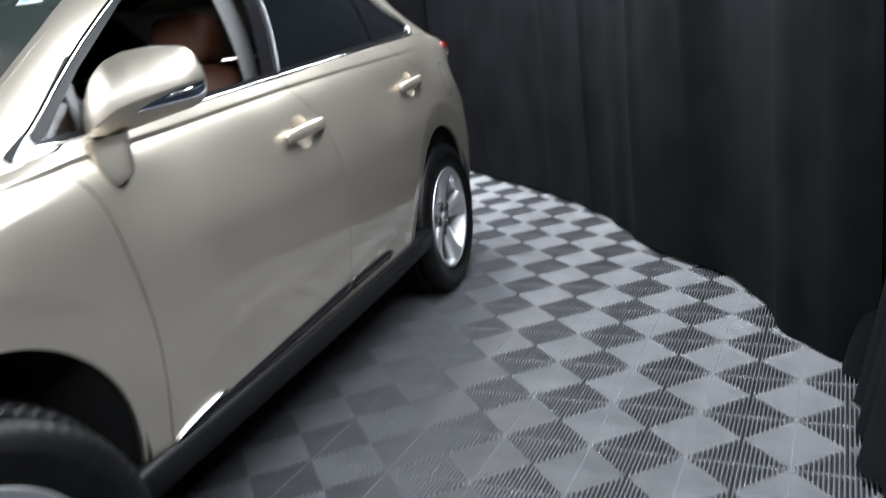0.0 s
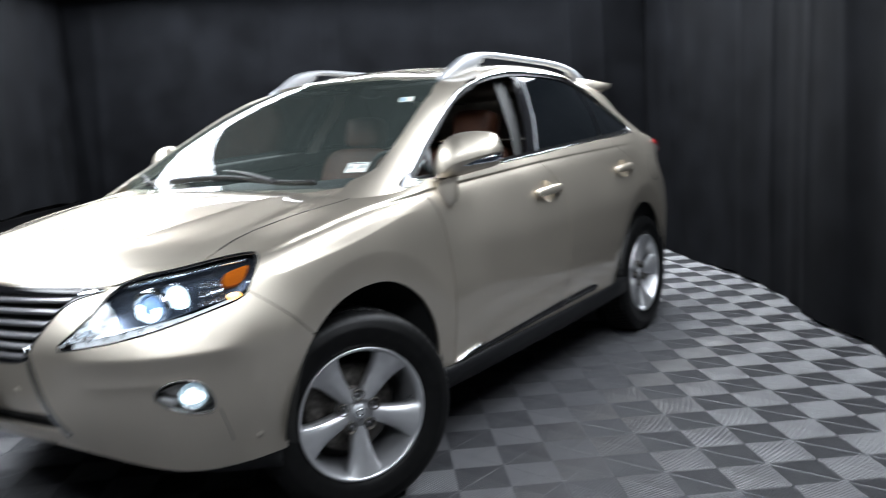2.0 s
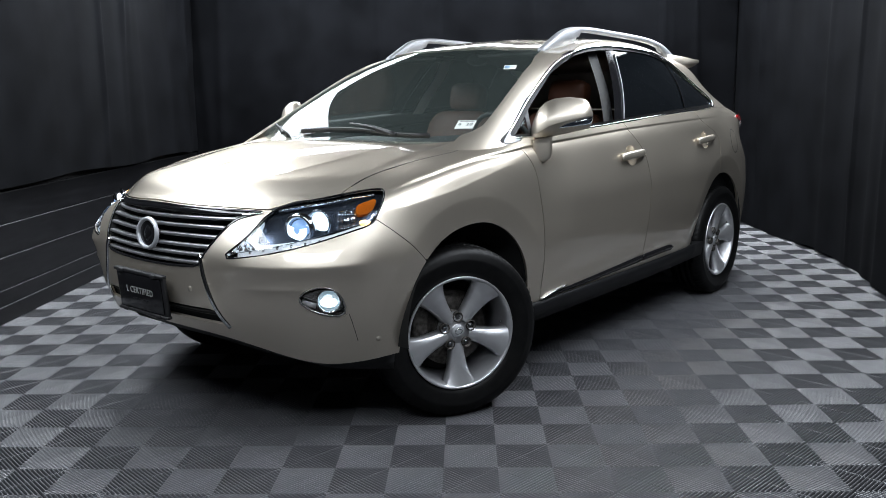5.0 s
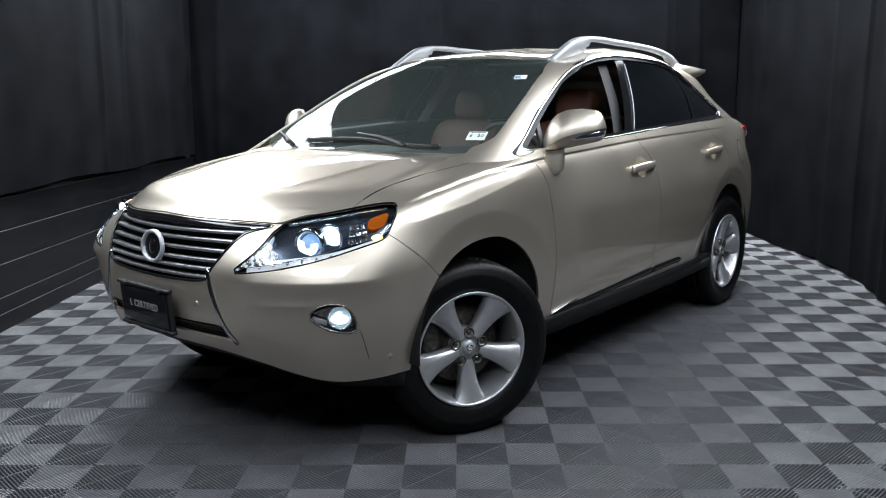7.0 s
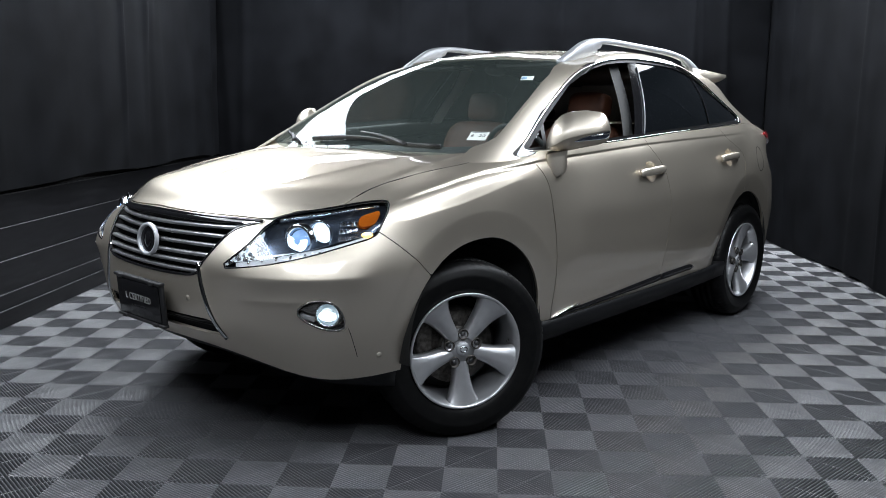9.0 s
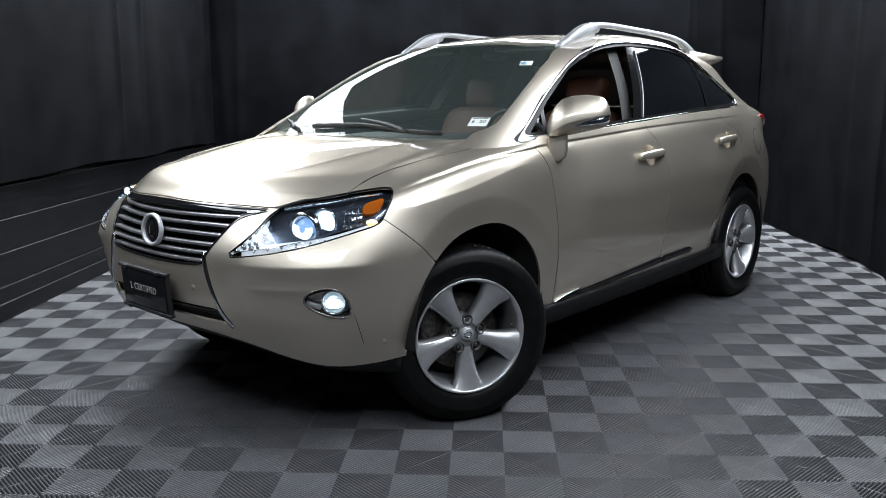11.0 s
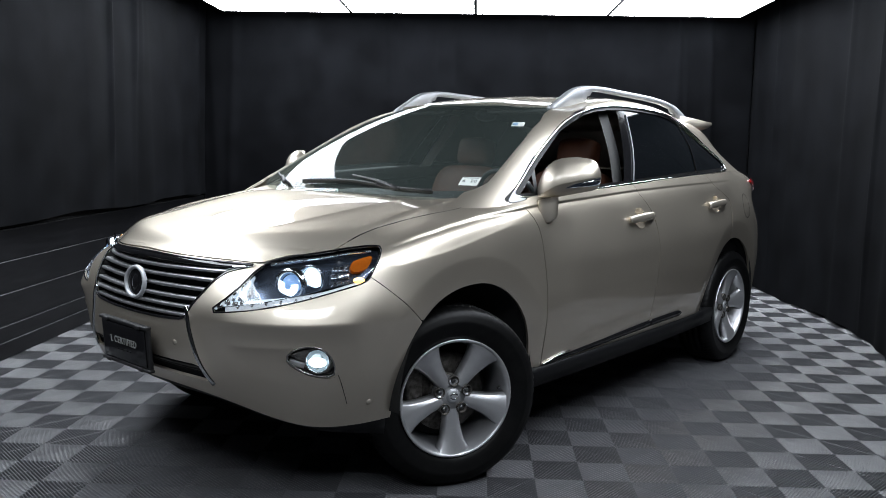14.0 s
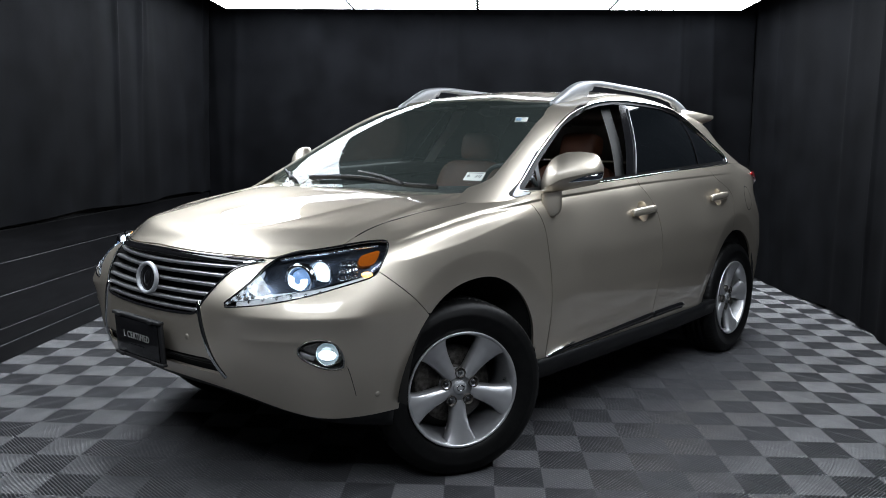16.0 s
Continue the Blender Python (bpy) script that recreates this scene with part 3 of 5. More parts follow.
fog_poly = chaikin([(-0.034, 0.618), (-0.004, 0.655), (0.05, 0.668), (0.105, 0.655), (0.138, 0.605), (0.143, 0.545), (0.07, 0.552), (0.01, 0.58)], 2)
bonnet_half = [(0.90, 0), (0.85, 0.25), (0.785, 0.42), (0.70, 0.525), (0.63, 0.58), (0.56, 0.648), (0.50, 0.684), (0.41, 0.688), (0.271, 0.682),
               (0.115, 0.697), (-0.0, 0.728), (-0.08, 0.75), (-0.135, 0.754), (-0.19, 0.732), (-0.225, 0.69), (-0.235, 0.62), (-0.215, 0.45), (-0.175, 0.26), (-0.15, 0)]
bonnet_poly = np.array(bonnet_half + [(x, -y) for x, y in bonnet_half[-2:0:-1]])


def bumper_top(p):
    """Negative below the bumper's upper shut line, which falls from the headlight to the wheel opening."""
    x, y, z = p[..., 0], np.abs(p[..., 1]), p[..., 2]
    slope = z - (0.727 + (x - 0.279) * 0.886)
    return np.where(x > 0.6, -0.05, slope)


FU = (-FRONT.col(8), FRONT.col(8))
wide = (-FRONT.col(7), FRONT.col(7), 0.0, FRONT.v[6])


def bumper_keep(p):
    f = np.maximum(bumper_top(p) + GAP, arch(p))
    f = np.maximum(f, -inside(corner_view(p), headlight) + GAP)
    f = np.maximum(f, -inside(front_view(p), grille_poly))
    f = np.maximum(f, -inside(front_view(p), slot_poly))
    f = np.maximum(f, -inside(corner_view(p), fog_poly))
    hood_front = p[..., 2] - np.interp(np.abs(p[..., 1]), (0, 0.29, 0.475, 0.52, 0.6, 1), (0.954, 0.944, 0.935, 0.933, 0.94, 0.95))
    f = np.maximum(f, hood_front)
    return np.maximum(f, -p[..., 0] + 0.1)


bumper = part("front_bumper", panel(FRONT, (-FRONT.col(5), FRONT.col(5), 0.0, FRONT.v[6]), (420, 150), bumper_keep), PAINT, car, "painted front bumper")


def bonnet_keep(p):
    f = inside(plan_view(p), bonnet_poly) + GAP
    f = np.maximum(f, -inside(corner_view(p), headlight) + GAP)
    low = np.interp(np.abs(p[..., 1]), (0, 0.29, 0.475, 0.52, 0.6, 1), (0.958, 0.948, 0.939, 0.937, 0.93, 0.9)) - p[..., 2]
    return np.maximum(f, low)


bonnet = part("bonnet", panel(FRONT, (-FRONT.col(7), FRONT.col(7), FRONT.v[5] - 0.03, FRONT.top), (340, 220), bonnet_keep), PAINT, car, "smooth beige bonnet")


# dark band laid along the bonnet edge in place of its gap's shade
line, line_n = FRONT.find(curve([(0.44, 0.687), (0.271, 0.682), (0.115, 0.697), (0.0, 0.728), (-0.08, 0.75), (-0.135, 0.754), (-0.185, 0.736)], 40), plan_view,
                          (FRONT.col(2), FRONT.col(8), FRONT.v[5], FRONT.v[9]))
both("bonnet_gap_shade", band(line, line_n, 0.0032, 0.0006), SILL, car)


def wing_keep(p):
    x, z = p[..., 0], p[..., 2]
    f = np.maximum(-bumper_top(p) + GAP, arch(p))
    f = np.maximum(f, -inside(corner_view(p), headlight) + GAP)
    f = np.maximum(f, -inside(plan_view(p), bonnet_poly) + GAP)
    f = np.maximum(f, np.where(np.abs(p[..., 1]) > 0.8, front_seam(z) - x + GAP, -0.5 - x))
    f = np.maximum(f, np.maximum(0.386 - z, np.where(x < -0.22, 0.675 - np.abs(p[..., 1]), -1.0)))
    return np.maximum(f, x - 0.72)


wings = both("front_wing", panel(FRONT, (FRONT.col(2), FRONT.col(8), 0.0, FRONT.v[8]), (200, 250), wing_keep), PAINT, car)

# doors and rear quarters
SV = (0.0, SIDE.v[7])


def door_keep(a, b, hx, hz):
    return lambda p: np.maximum.reduce([p[..., 0] - a(p[..., 2]) + GAP, 0.056 - np.hypot(p[..., 0] - hx, (p[..., 2] - hz) / 0.92), b(p[..., 2]) - p[..., 0] + GAP, arch(p), 0.388 - p[..., 2]])


def quarter_keep(p):
    return np.maximum.reduce([p[..., 0] - back_seam(p[..., 2]) + GAP, arch(p), 0.36 - p[..., 2]])


front_doors = both("front_door", panel(SIDE, (SIDE.col(6), SIDE.col(9), *SV), (200, 230), door_keep(front_seam, mid_seam, -1.385, 1.018)), PAINT, car)
rear_doors = both("rear_door", panel(SIDE, (SIDE.col(8) - 0.1, SIDE.col(11), *SV), (200, 230), door_keep(mid_seam, back_seam, -2.372, 1.052)), PAINT, car)
quarters = both("rear_quarter", panel(SIDE, (SIDE.col(9), SIDE.col(13), *SV), (150, 200), quarter_keep), PAINT, car)
part("tailgate", panel(SIDE, (SIDE.col(13), SIDE.col(14) * 1.0, *SV), (30, 40), None), PAINT, car)
part("tailgate", panel(SIDE, (-SIDE.col(14), -SIDE.col(13), *SV), (30, 40), None), PAINT, car)

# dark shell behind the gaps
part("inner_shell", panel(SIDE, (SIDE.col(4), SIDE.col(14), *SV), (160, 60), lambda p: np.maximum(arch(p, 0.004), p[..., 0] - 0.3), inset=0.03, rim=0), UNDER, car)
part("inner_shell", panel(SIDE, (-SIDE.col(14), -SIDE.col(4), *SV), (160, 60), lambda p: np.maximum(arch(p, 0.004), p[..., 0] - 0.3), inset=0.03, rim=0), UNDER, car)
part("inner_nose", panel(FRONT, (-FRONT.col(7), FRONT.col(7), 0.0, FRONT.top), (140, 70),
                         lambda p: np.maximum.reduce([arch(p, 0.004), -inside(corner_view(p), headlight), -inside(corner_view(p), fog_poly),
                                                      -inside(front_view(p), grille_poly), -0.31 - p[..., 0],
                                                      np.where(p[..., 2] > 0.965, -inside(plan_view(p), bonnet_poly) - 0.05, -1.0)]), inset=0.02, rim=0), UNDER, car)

# sills, valance and floor pan
for s in (1, -1):
    sill_line = [(-0.30, 0.90 * s, 0.335), (-0.47, 0.905 * s, 0.336), (-1.2, 0.907 * s, 0.337), (-2.0, 0.907 * s, 0.343), (-2.42, 0.90 * s, 0.352)]
    part("sill", sweep(curve(sill_line, 14), [(-0.012 * s, 0.052), (0.012 * s, 0.05), (0.016 * s, 0.03), (0.004 * s, -0.035), (-0.10 * s, -0.06), (-0.14 * s, 0.04)]), SILL, car, "dark grey plastic sill")
valance = [(0.80, 0, 0.425), (0.775, 0.27, 0.42), (0.69, 0.49, 0.385), (0.545, 0.64, 0.315), (0.41, 0.765, 0.298), (0.36, 0.81, 0.295)]
valance = [(x, -y, z) for x, y, z in valance[:0:-1]] + valance
part("valance", sweep(curve(valance, 50), [(-0.02, 0.075), (0.015, 0.06), (-0.01, -0.02), (-0.10, -0.035), (-0.16, 0.05)][::-1]), BLACK, car, "black plastic lower valance")
part("floor_pan", box((3.8, 1.4, 0.12), (-1.7, 0, 0.33), 0.04), UNDER, car)
part("engine_bay", box((0.9, 1.15, 0.55), (0.25, 0, 0.62), 0.05), UNDER, car)
part("tail_box", box((0.65, 1.1, 0.5), (-3.3, 0, 0.62), 0.05), UNDER, car)

# wheel-arch liners
for cx, cz, rx, rz, power in ARCHES:
    for s in (1, -1):
        pts = [(cx + (rx + 0.012) * math.cos(a), cz + (rz + 0.012) * math.sin(a)) for a in np.linspace(-0.1, math.pi + 0.1, 40)]
        verts, faces = [], []
        for y in (0.90, 0.60, 0.52):
            k = 1.0 if y > 0.55 else 0.1
            verts += [(cx + (x - cx) * k, y * s, cz + (z - cz) * k) for x, z in pts]
        for row in range(2):
            faces += [(row * 40 + i, row * 40 + i + 1, row * 40 + 41 + i, row * 40 + 40 + i) for i in range(39)]
        part("arch_liner", mesh_of(verts, faces), UNDER, car)

# glasshouse: windscreen, side glass, pillars and roof
screen_half = [(0, 1.125), (0.37, 1.135), (0.58, 1.15), (0.69, 1.168), (0.728, 1.19), (0.739, 1.214), (0.724, 1.261), (0.699, 1.331), (0.672, 1.405), (0.63, 1.501), (0.568, 1.566), (0.54, 1.582), (0.48, 1.589), (0.25, 1.6), (0, 1.603)]
screen_poly = np.array(screen_half + [(-y, z) for y, z in screen_half[-2:0:-1]])
window_poly = np.array([(-0.345, 1.143), (-0.45, 1.192), (-0.652, 1.318), (-0.923, 1.469), (-1.05, 1.52), (-1.168, 1.556), (-1.32, 1.585), (-1.48, 1.601), (-1.68, 1.608),
                        (-1.88, 1.604), (-2.07, 1.594), (-2.24, 1.57), (-2.40, 1.535), (-2.572, 1.465), (-2.855, 1.322), (-2.90, 1.288), (-2.905, 1.262), (-2.87, 1.247), (-2.5, 1.236), (-2.17, 1.226),
                        (-1.48, 1.195), (-1.02, 1.171)])


def roof_keep(p):
    ahead = np.where((p[..., 0] > -1.45) & (np.abs(p[..., 1]) < 0.79), 0.0, 1.0)
    f = np.maximum(-inside(front_view(p), screen_poly) - ahead, -inside(side_view(p), window_poly))
    f = np.maximum(f, np.where((p[..., 0] > -1.0) & (np.abs(p[..., 1]) < 0.70), 1.18 - p[..., 2], -1.0))
    foot = np.interp(p[..., 0], (-1.02, -0.345, -0.30), (1.149, 1.121, 1.05)) - p[..., 2]
    return np.maximum(f, np.where((p[..., 0] > -1.3) & (np.abs(p[..., 1]) >= 0.70), foot, -1.0))


roof = part("roof", panel(GLASSHOUSE, (-GLASSHOUSE.col(10), GLASSHOUSE.col(10), 0.0, GLASSHOUSE.top), (420, 150), roof_keep), PAINT, car, "painted roof and pillars")
windscreen = part("windscreen", panel(SCREEN_SKIN, (-SCREEN_SKIN.col(7), SCREEN_SKIN.col(7), 0.0, SCREEN_SKIN.top), (130, 80),
                                      lambda p: inside(front_view(p), screen_poly) - 0.012, inset=0.005, rim=0), WINDSCREEN, car, "clear windscreen glass")
windscreen.visible_shadow = False

GU = (GLASSHOUSE.col(2) + 0.05, GLASSHOUSE.col(9), 0.0, GLASSHOUSE.v[3])
g_over = [tuple(a + (b - a) * 1.25 for a, b in zip(low, top)) for low, top in zip(g_low, g_top)]
PANES = Skin([g_base, g_low, g_over])
PU = (PANES.col(2) + 0.05, PANES.col(9), 0.0, PANES.top)


def glass_piece(poly, extra, inset):
    return panel(PANES, PU, (200, 90), lambda p: np.maximum(inside(side_view(p), window_poly) - 0.008, extra(p)), inset=inset, rim=0)


privacy_edge = lambda z: np.interp(z, (1.207, 1.58), (-1.46, -1.65))
post_edge = lambda z: np.interp(z, (1.207, 1.58), (-1.345, -1.55))
quarter_edge = lambda z: np.interp(z, (1.229, 1.401), (-2.265, -2.33))
mirror_edge = lambda z: np.interp(z, (1.168, 1.246, 1.312), (-0.553, -0.59, -0.63))
both("rear_window", glass_piece(None, lambda p: np.maximum(p[..., 0] - privacy_edge(p[..., 2]), quarter_edge(p[..., 2]) - p[..., 0]), 0.008), PRIVACY, car, "dark tinted rear door window")
both("quarter_window", glass_piece(None, lambda p: p[..., 0] - quarter_edge(p[..., 2]) + 0.018, 0.008), PRIVACY, car, "dark tinted quarter window")
both("pillar_cover", glass_piece(None, lambda p: np.maximum(p[..., 0] - post_edge(p[..., 2]), privacy_edge(p[..., 2]) + 0.006 - p[..., 0]), 0.004), GLOSSY_BLACK, car, "gloss black door pillar cover")
both("window_divider", glass_piece(None, lambda p: np.maximum(np.abs(p[..., 0] - quarter_edge(p[..., 2]) + 0.009) - 0.009, inside(side_view(p), window_poly) + 0.006), 0.001), GLOSSY_BLACK, car)
both("window_divider", glass_piece(None, lambda p: np.maximum(np.abs(p[..., 0] - mirror_edge(p[..., 2])) - 0.012, inside(side_view(p), window_poly) + 0.006), 0.002), BLACK, car)
fixed = both("corner_window", glass_piece(None, lambda p: mirror_edge(p[..., 2]) - p[..., 0], 0.008), SIDE_GLASS, car)
far_pane = part("front_window", mirrored(glass_piece(None, lambda p: np.maximum(p[..., 0] - mirror_edge(p[..., 2]), post_edge(p[..., 2]) - p[..., 0]), 0.01)), SIDE_GLASS, car)
far_pane.visible_shadow = False

spots, out = PANES.find(curve([(-1.629, 1.562), (-1.534, 1.373), (-1.441, 1.208)], 14), side_view, PU, -0.001)
both("pillar_strip", band(spots, out, 0.005, 0.003), SATIN, car)

# bright frame round the side windows, rubber inside it
ring, ring_n = GLASSHOUSE.find(along(chaikin(window_poly, 1), 170), side_view, GU)
for _ in range(4):
    ring = 0.25 * np.roll(ring, 1, 0) + 0.5 * ring + 0.25 * np.roll(ring, -1, 0)
    ring_n = 0.25 * np.roll(ring_n, 1, 0) + 0.5 * ring_n + 0.25 * np.roll(ring_n, -1, 0)
both("window_frame_trim", band(ring, ring_n, 0.013, 0.005, True), CHROME, car, "bright chrome window surround")
both("window_seal", glass_piece(None, lambda p: -inside(side_view(p), window_poly) - 0.020, 0.001), RUBBER, car)

# ---- wheels ----
def wheel(centre, steer, spin, side):
    """One wheel under the car, its outer face towards +y on the left side; spin turns the spokes."""
    root = new("wheel")
    root.parent = car
    root.matrix_basis = pose(*centre, 0, 0, steer) @ (pose(0, 0, 0, -90, 0, 0) if side > 0 else pose(0, 0, 0, 90, 0, 0)) @ pose(0, 0, 0, 0, 0, spin)
    # local z is the axle, outwards
    tyre = [(0.238, -0.10), (0.262, -0.112), (0.31, -0.118), (0.345, -0.108), (0.361, -0.09), (0.366, -0.07), (0.368, -0.046), (0.360, -0.044), (0.360, -0.036), (0.3685, -0.034), (0.3685, -0.005), (0.361, -0.003), (0.361, 0.004), (0.3685, 0.006), (0.3685, 0.034), (0.360, 0.036), (0.360, 0.044), (0.368, 0.046), (0.366, 0.07), (0.361, 0.09),
            (0.352, 0.102), (0.335, 0.112), (0.318, 0.1165), (0.312, 0.119), (0.305, 0.1175), (0.285, 0.116), (0.262, 0.110), (0.250, 0.104), (0.243, 0.098), (0.238, 0.09)]
    # tread grooves: across the shoulders at a slant, and blocks between them
    steps = 288
    verts, faces, n = [], [], len(tyre)
    for i in range(steps):
        a = 2 * math.pi * i / steps
        for j, (r, h) in enumerate(tyre):
            groove = 0.0
            if r > 0.3595:
                late = (i + int(round(h * 34))) % 4 == 0
                groove = 0.0045 if late else 0.0
            verts.append(((r - groove) * math.cos(a), (r - groove) * math.sin(a), h))
    for i in range(steps):
        for j in range(n - 1):
            faces.append((i * n + j, ((i + 1) % steps) * n + j, ((i + 1) % steps) * n + j + 1, i * n + j + 1))
    rubber = mesh_of(verts, faces)
    bmesh.ops.recalc_face_normals(rubber, faces=rubber.faces)
    part("tyre", rubber, RUBBER, root, "black treaded rubber tyre")
    barrel = [(0.243, 0.101), (0.2435, 0.107), (0.240, 0.1095), (0.234, 0.1075), (0.230, 0.100), (0.224, 0.085), (0.218, 0.02), (0.205, -0.09), (0.238, -0.10), (0.243, -0.09)]
    rim = part("rim", lathe(barrel, 72), ALLOY, root, "silver five-spoke alloy wheel")
    # broad spokes with a ridge that runs off-centre and a hollow flank
    for k in range(5):
        a = math.radians(72 * k - 90)
        rows, n = [], 9
        for i in range(n):
            t = i / (n - 1)
            r = 0.050 + t * 0.181
            half = 0.027 + 0.011 * t + 0.027 * t ** 2.0 + 0.018 * t ** 7
            face = 0.074 + 0.012 * math.sin(t * math.pi * 0.5) + 0.021 * t ** 3
            twist = 0.010 * t
            rows.append([(r, -half - 0.002, face - 0.052), (r, -half, face - 0.014), (r, -half * 0.86 + 0.004, face - 0.004), (r, -half * 0.1 + twist * 0.6, face + 0.003 - 0.004 * t),
                         (r, half * 0.74, face - 0.003 - 0.006 * t), (r, half, face - 0.012 - 0.01 * t), (r, half + 0.002, face - 0.052)])
        verts = [p for row in rows for p in row]
        faces = [(i * 7 + j, i * 7 + j + 1, i * 7 + 8 + j, i * 7 + 7 + j) for i in range(n - 1) for j in range(6)]
        faces += [(i * 7 + 6, i * 7, i * 7 + 7, i * 7 + 13) for i in range(n - 1)]
        spoke = mesh_of(verts, faces)
        bmesh.ops.recalc_face_normals(spoke, faces=spoke.faces)
        bmesh.ops.bevel(spoke, geom=[e for e in spoke.edges if len(e.link_faces) == 2 and e.calc_face_angle(0) > 0.5], offset=0.003, segments=2, affect="EDGES")
        spoke.transform(Matrix.Rotation(a, 4, "Z"))
        part("spoke", spoke, ALLOY, rim)
    hub = [(0.0, 0.072), (0.024, 0.072), (0.030, 0.069), (0.034, 0.066), (0.060, 0.066), (0.072, 0.058), (0.076, 0.03), (0.07, -0.02)]
    part("hub", lathe(hub, 40), ALLOY, rim)
    cap = lathe([(0, 0.0785), (0.018, 0.078), (0.027, 0.075), (0.030, 0.069)], 32)
    part("centre_cap", cap, SATIN, rim, "round centre cap with a plain oval badge")
    badge = lathe([(0.0125, 0), (0.0155, 0.002), (0.0185, 0)], 28, pose(0, 0, 0.0785) @ Matrix.Diagonal((1, 0.72, 1, 1)))
    part("badge", badge, CHROME, rim)
    for k in range(5):
        a = math.radians(72 * k - 90 + 36)
        at = pose(0.0635 * math.cos(a), 0.0635 * math.sin(a), 0.0)
        well = lathe([(0.0225, 0.06), (0.0225, 0.0755), (0.0195, 0.0768), (0.0175, 0.055), (0.0, 0.055)], 24, at)
        part("nut_well", well, DARK_METAL, rim)
        part("wheel_nut", lathe([(0, 0.0735), (0.008, 0.0735), (0.0105, 0.070), (0.0105, 0.05)], 6, at), NUT, rim)
    part("valve", lathe([(0, 0.018), (0.004, 0.018), (0.004, 0)], 10, pose(0.205, 0.02, 0.075, 0, -50, 0)), BLACK, rim)
    part("brake_disc", lathe([(0.08, -0.005), (0.164, -0.005), (0.164, -0.03), (0.08, -0.03), (0.08, 0.02), (0.0, 0.02)], 48), DARK_METAL, root, "rusty grey brake disc")
    calliper = box((0.07, 0.20, 0.09), (-0.15, 0.03, -0.015), 0.015)
    part("brake_calliper", calliper, DARK_METAL, root)
    part("backing", lathe([(0.0, -0.06), (0.20, -0.06), (0.215, -0.09)], 40), UNDER, root)
    return root


wheel((0.0, 0.808, 0.366), -26, 180, 1)
wheel((0.0, -0.808, 0.366), -24, 20, -1)
wheel((-2.75, 0.788, 0.366), 0, 202, 1)
wheel((-2.75, -0.788, 0.366), 0, 40, -1)

# ---- lamps, grille and trim of the nose ----
CV = (FRONT.col(0), FRONT.col(6), 0.0, FRONT.v[7])
MV = (-FRONT.col(4), FRONT.col(4), 0.0, FRONT.v[6])


def on_corner(points, deep=0.0):
    return FRONT.find(points, corner_view, (FRONT.col(1), FRONT.col(5), 0.0, FRONT.v[7]), deep)


def on_nose(points, deep=0.0):
    return FRONT.find(points, front_view, MV, deep)


def facing(point, normal, roll=0.0):
    """A pose at point with local z along normal and local x level."""
    z = Vector(normal).normalized()
    x = Vector((0, 0, 1)).cross(z).normalized()
    y = z.cross(x)
    m = Matrix((x, y, z)).transposed().to_4x4()
    m.translation = Vector(point)
    return m @ pose(0, 0, 0, 0, 0, roll)


BLUE_LENS = material("blue_projector_glass", (0.16, 0.24, 0.4), 0.1, Emission_Color=(0.3, 0.56, 1.0, 1), Emission_Strength=0.5)
GUIDE = material("clear_light_guide", (0.6, 0.64, 0.68), 0.2, 0.3, Emission_Color=(0.85, 0.93, 1.0, 1), Emission_Strength=0.4)


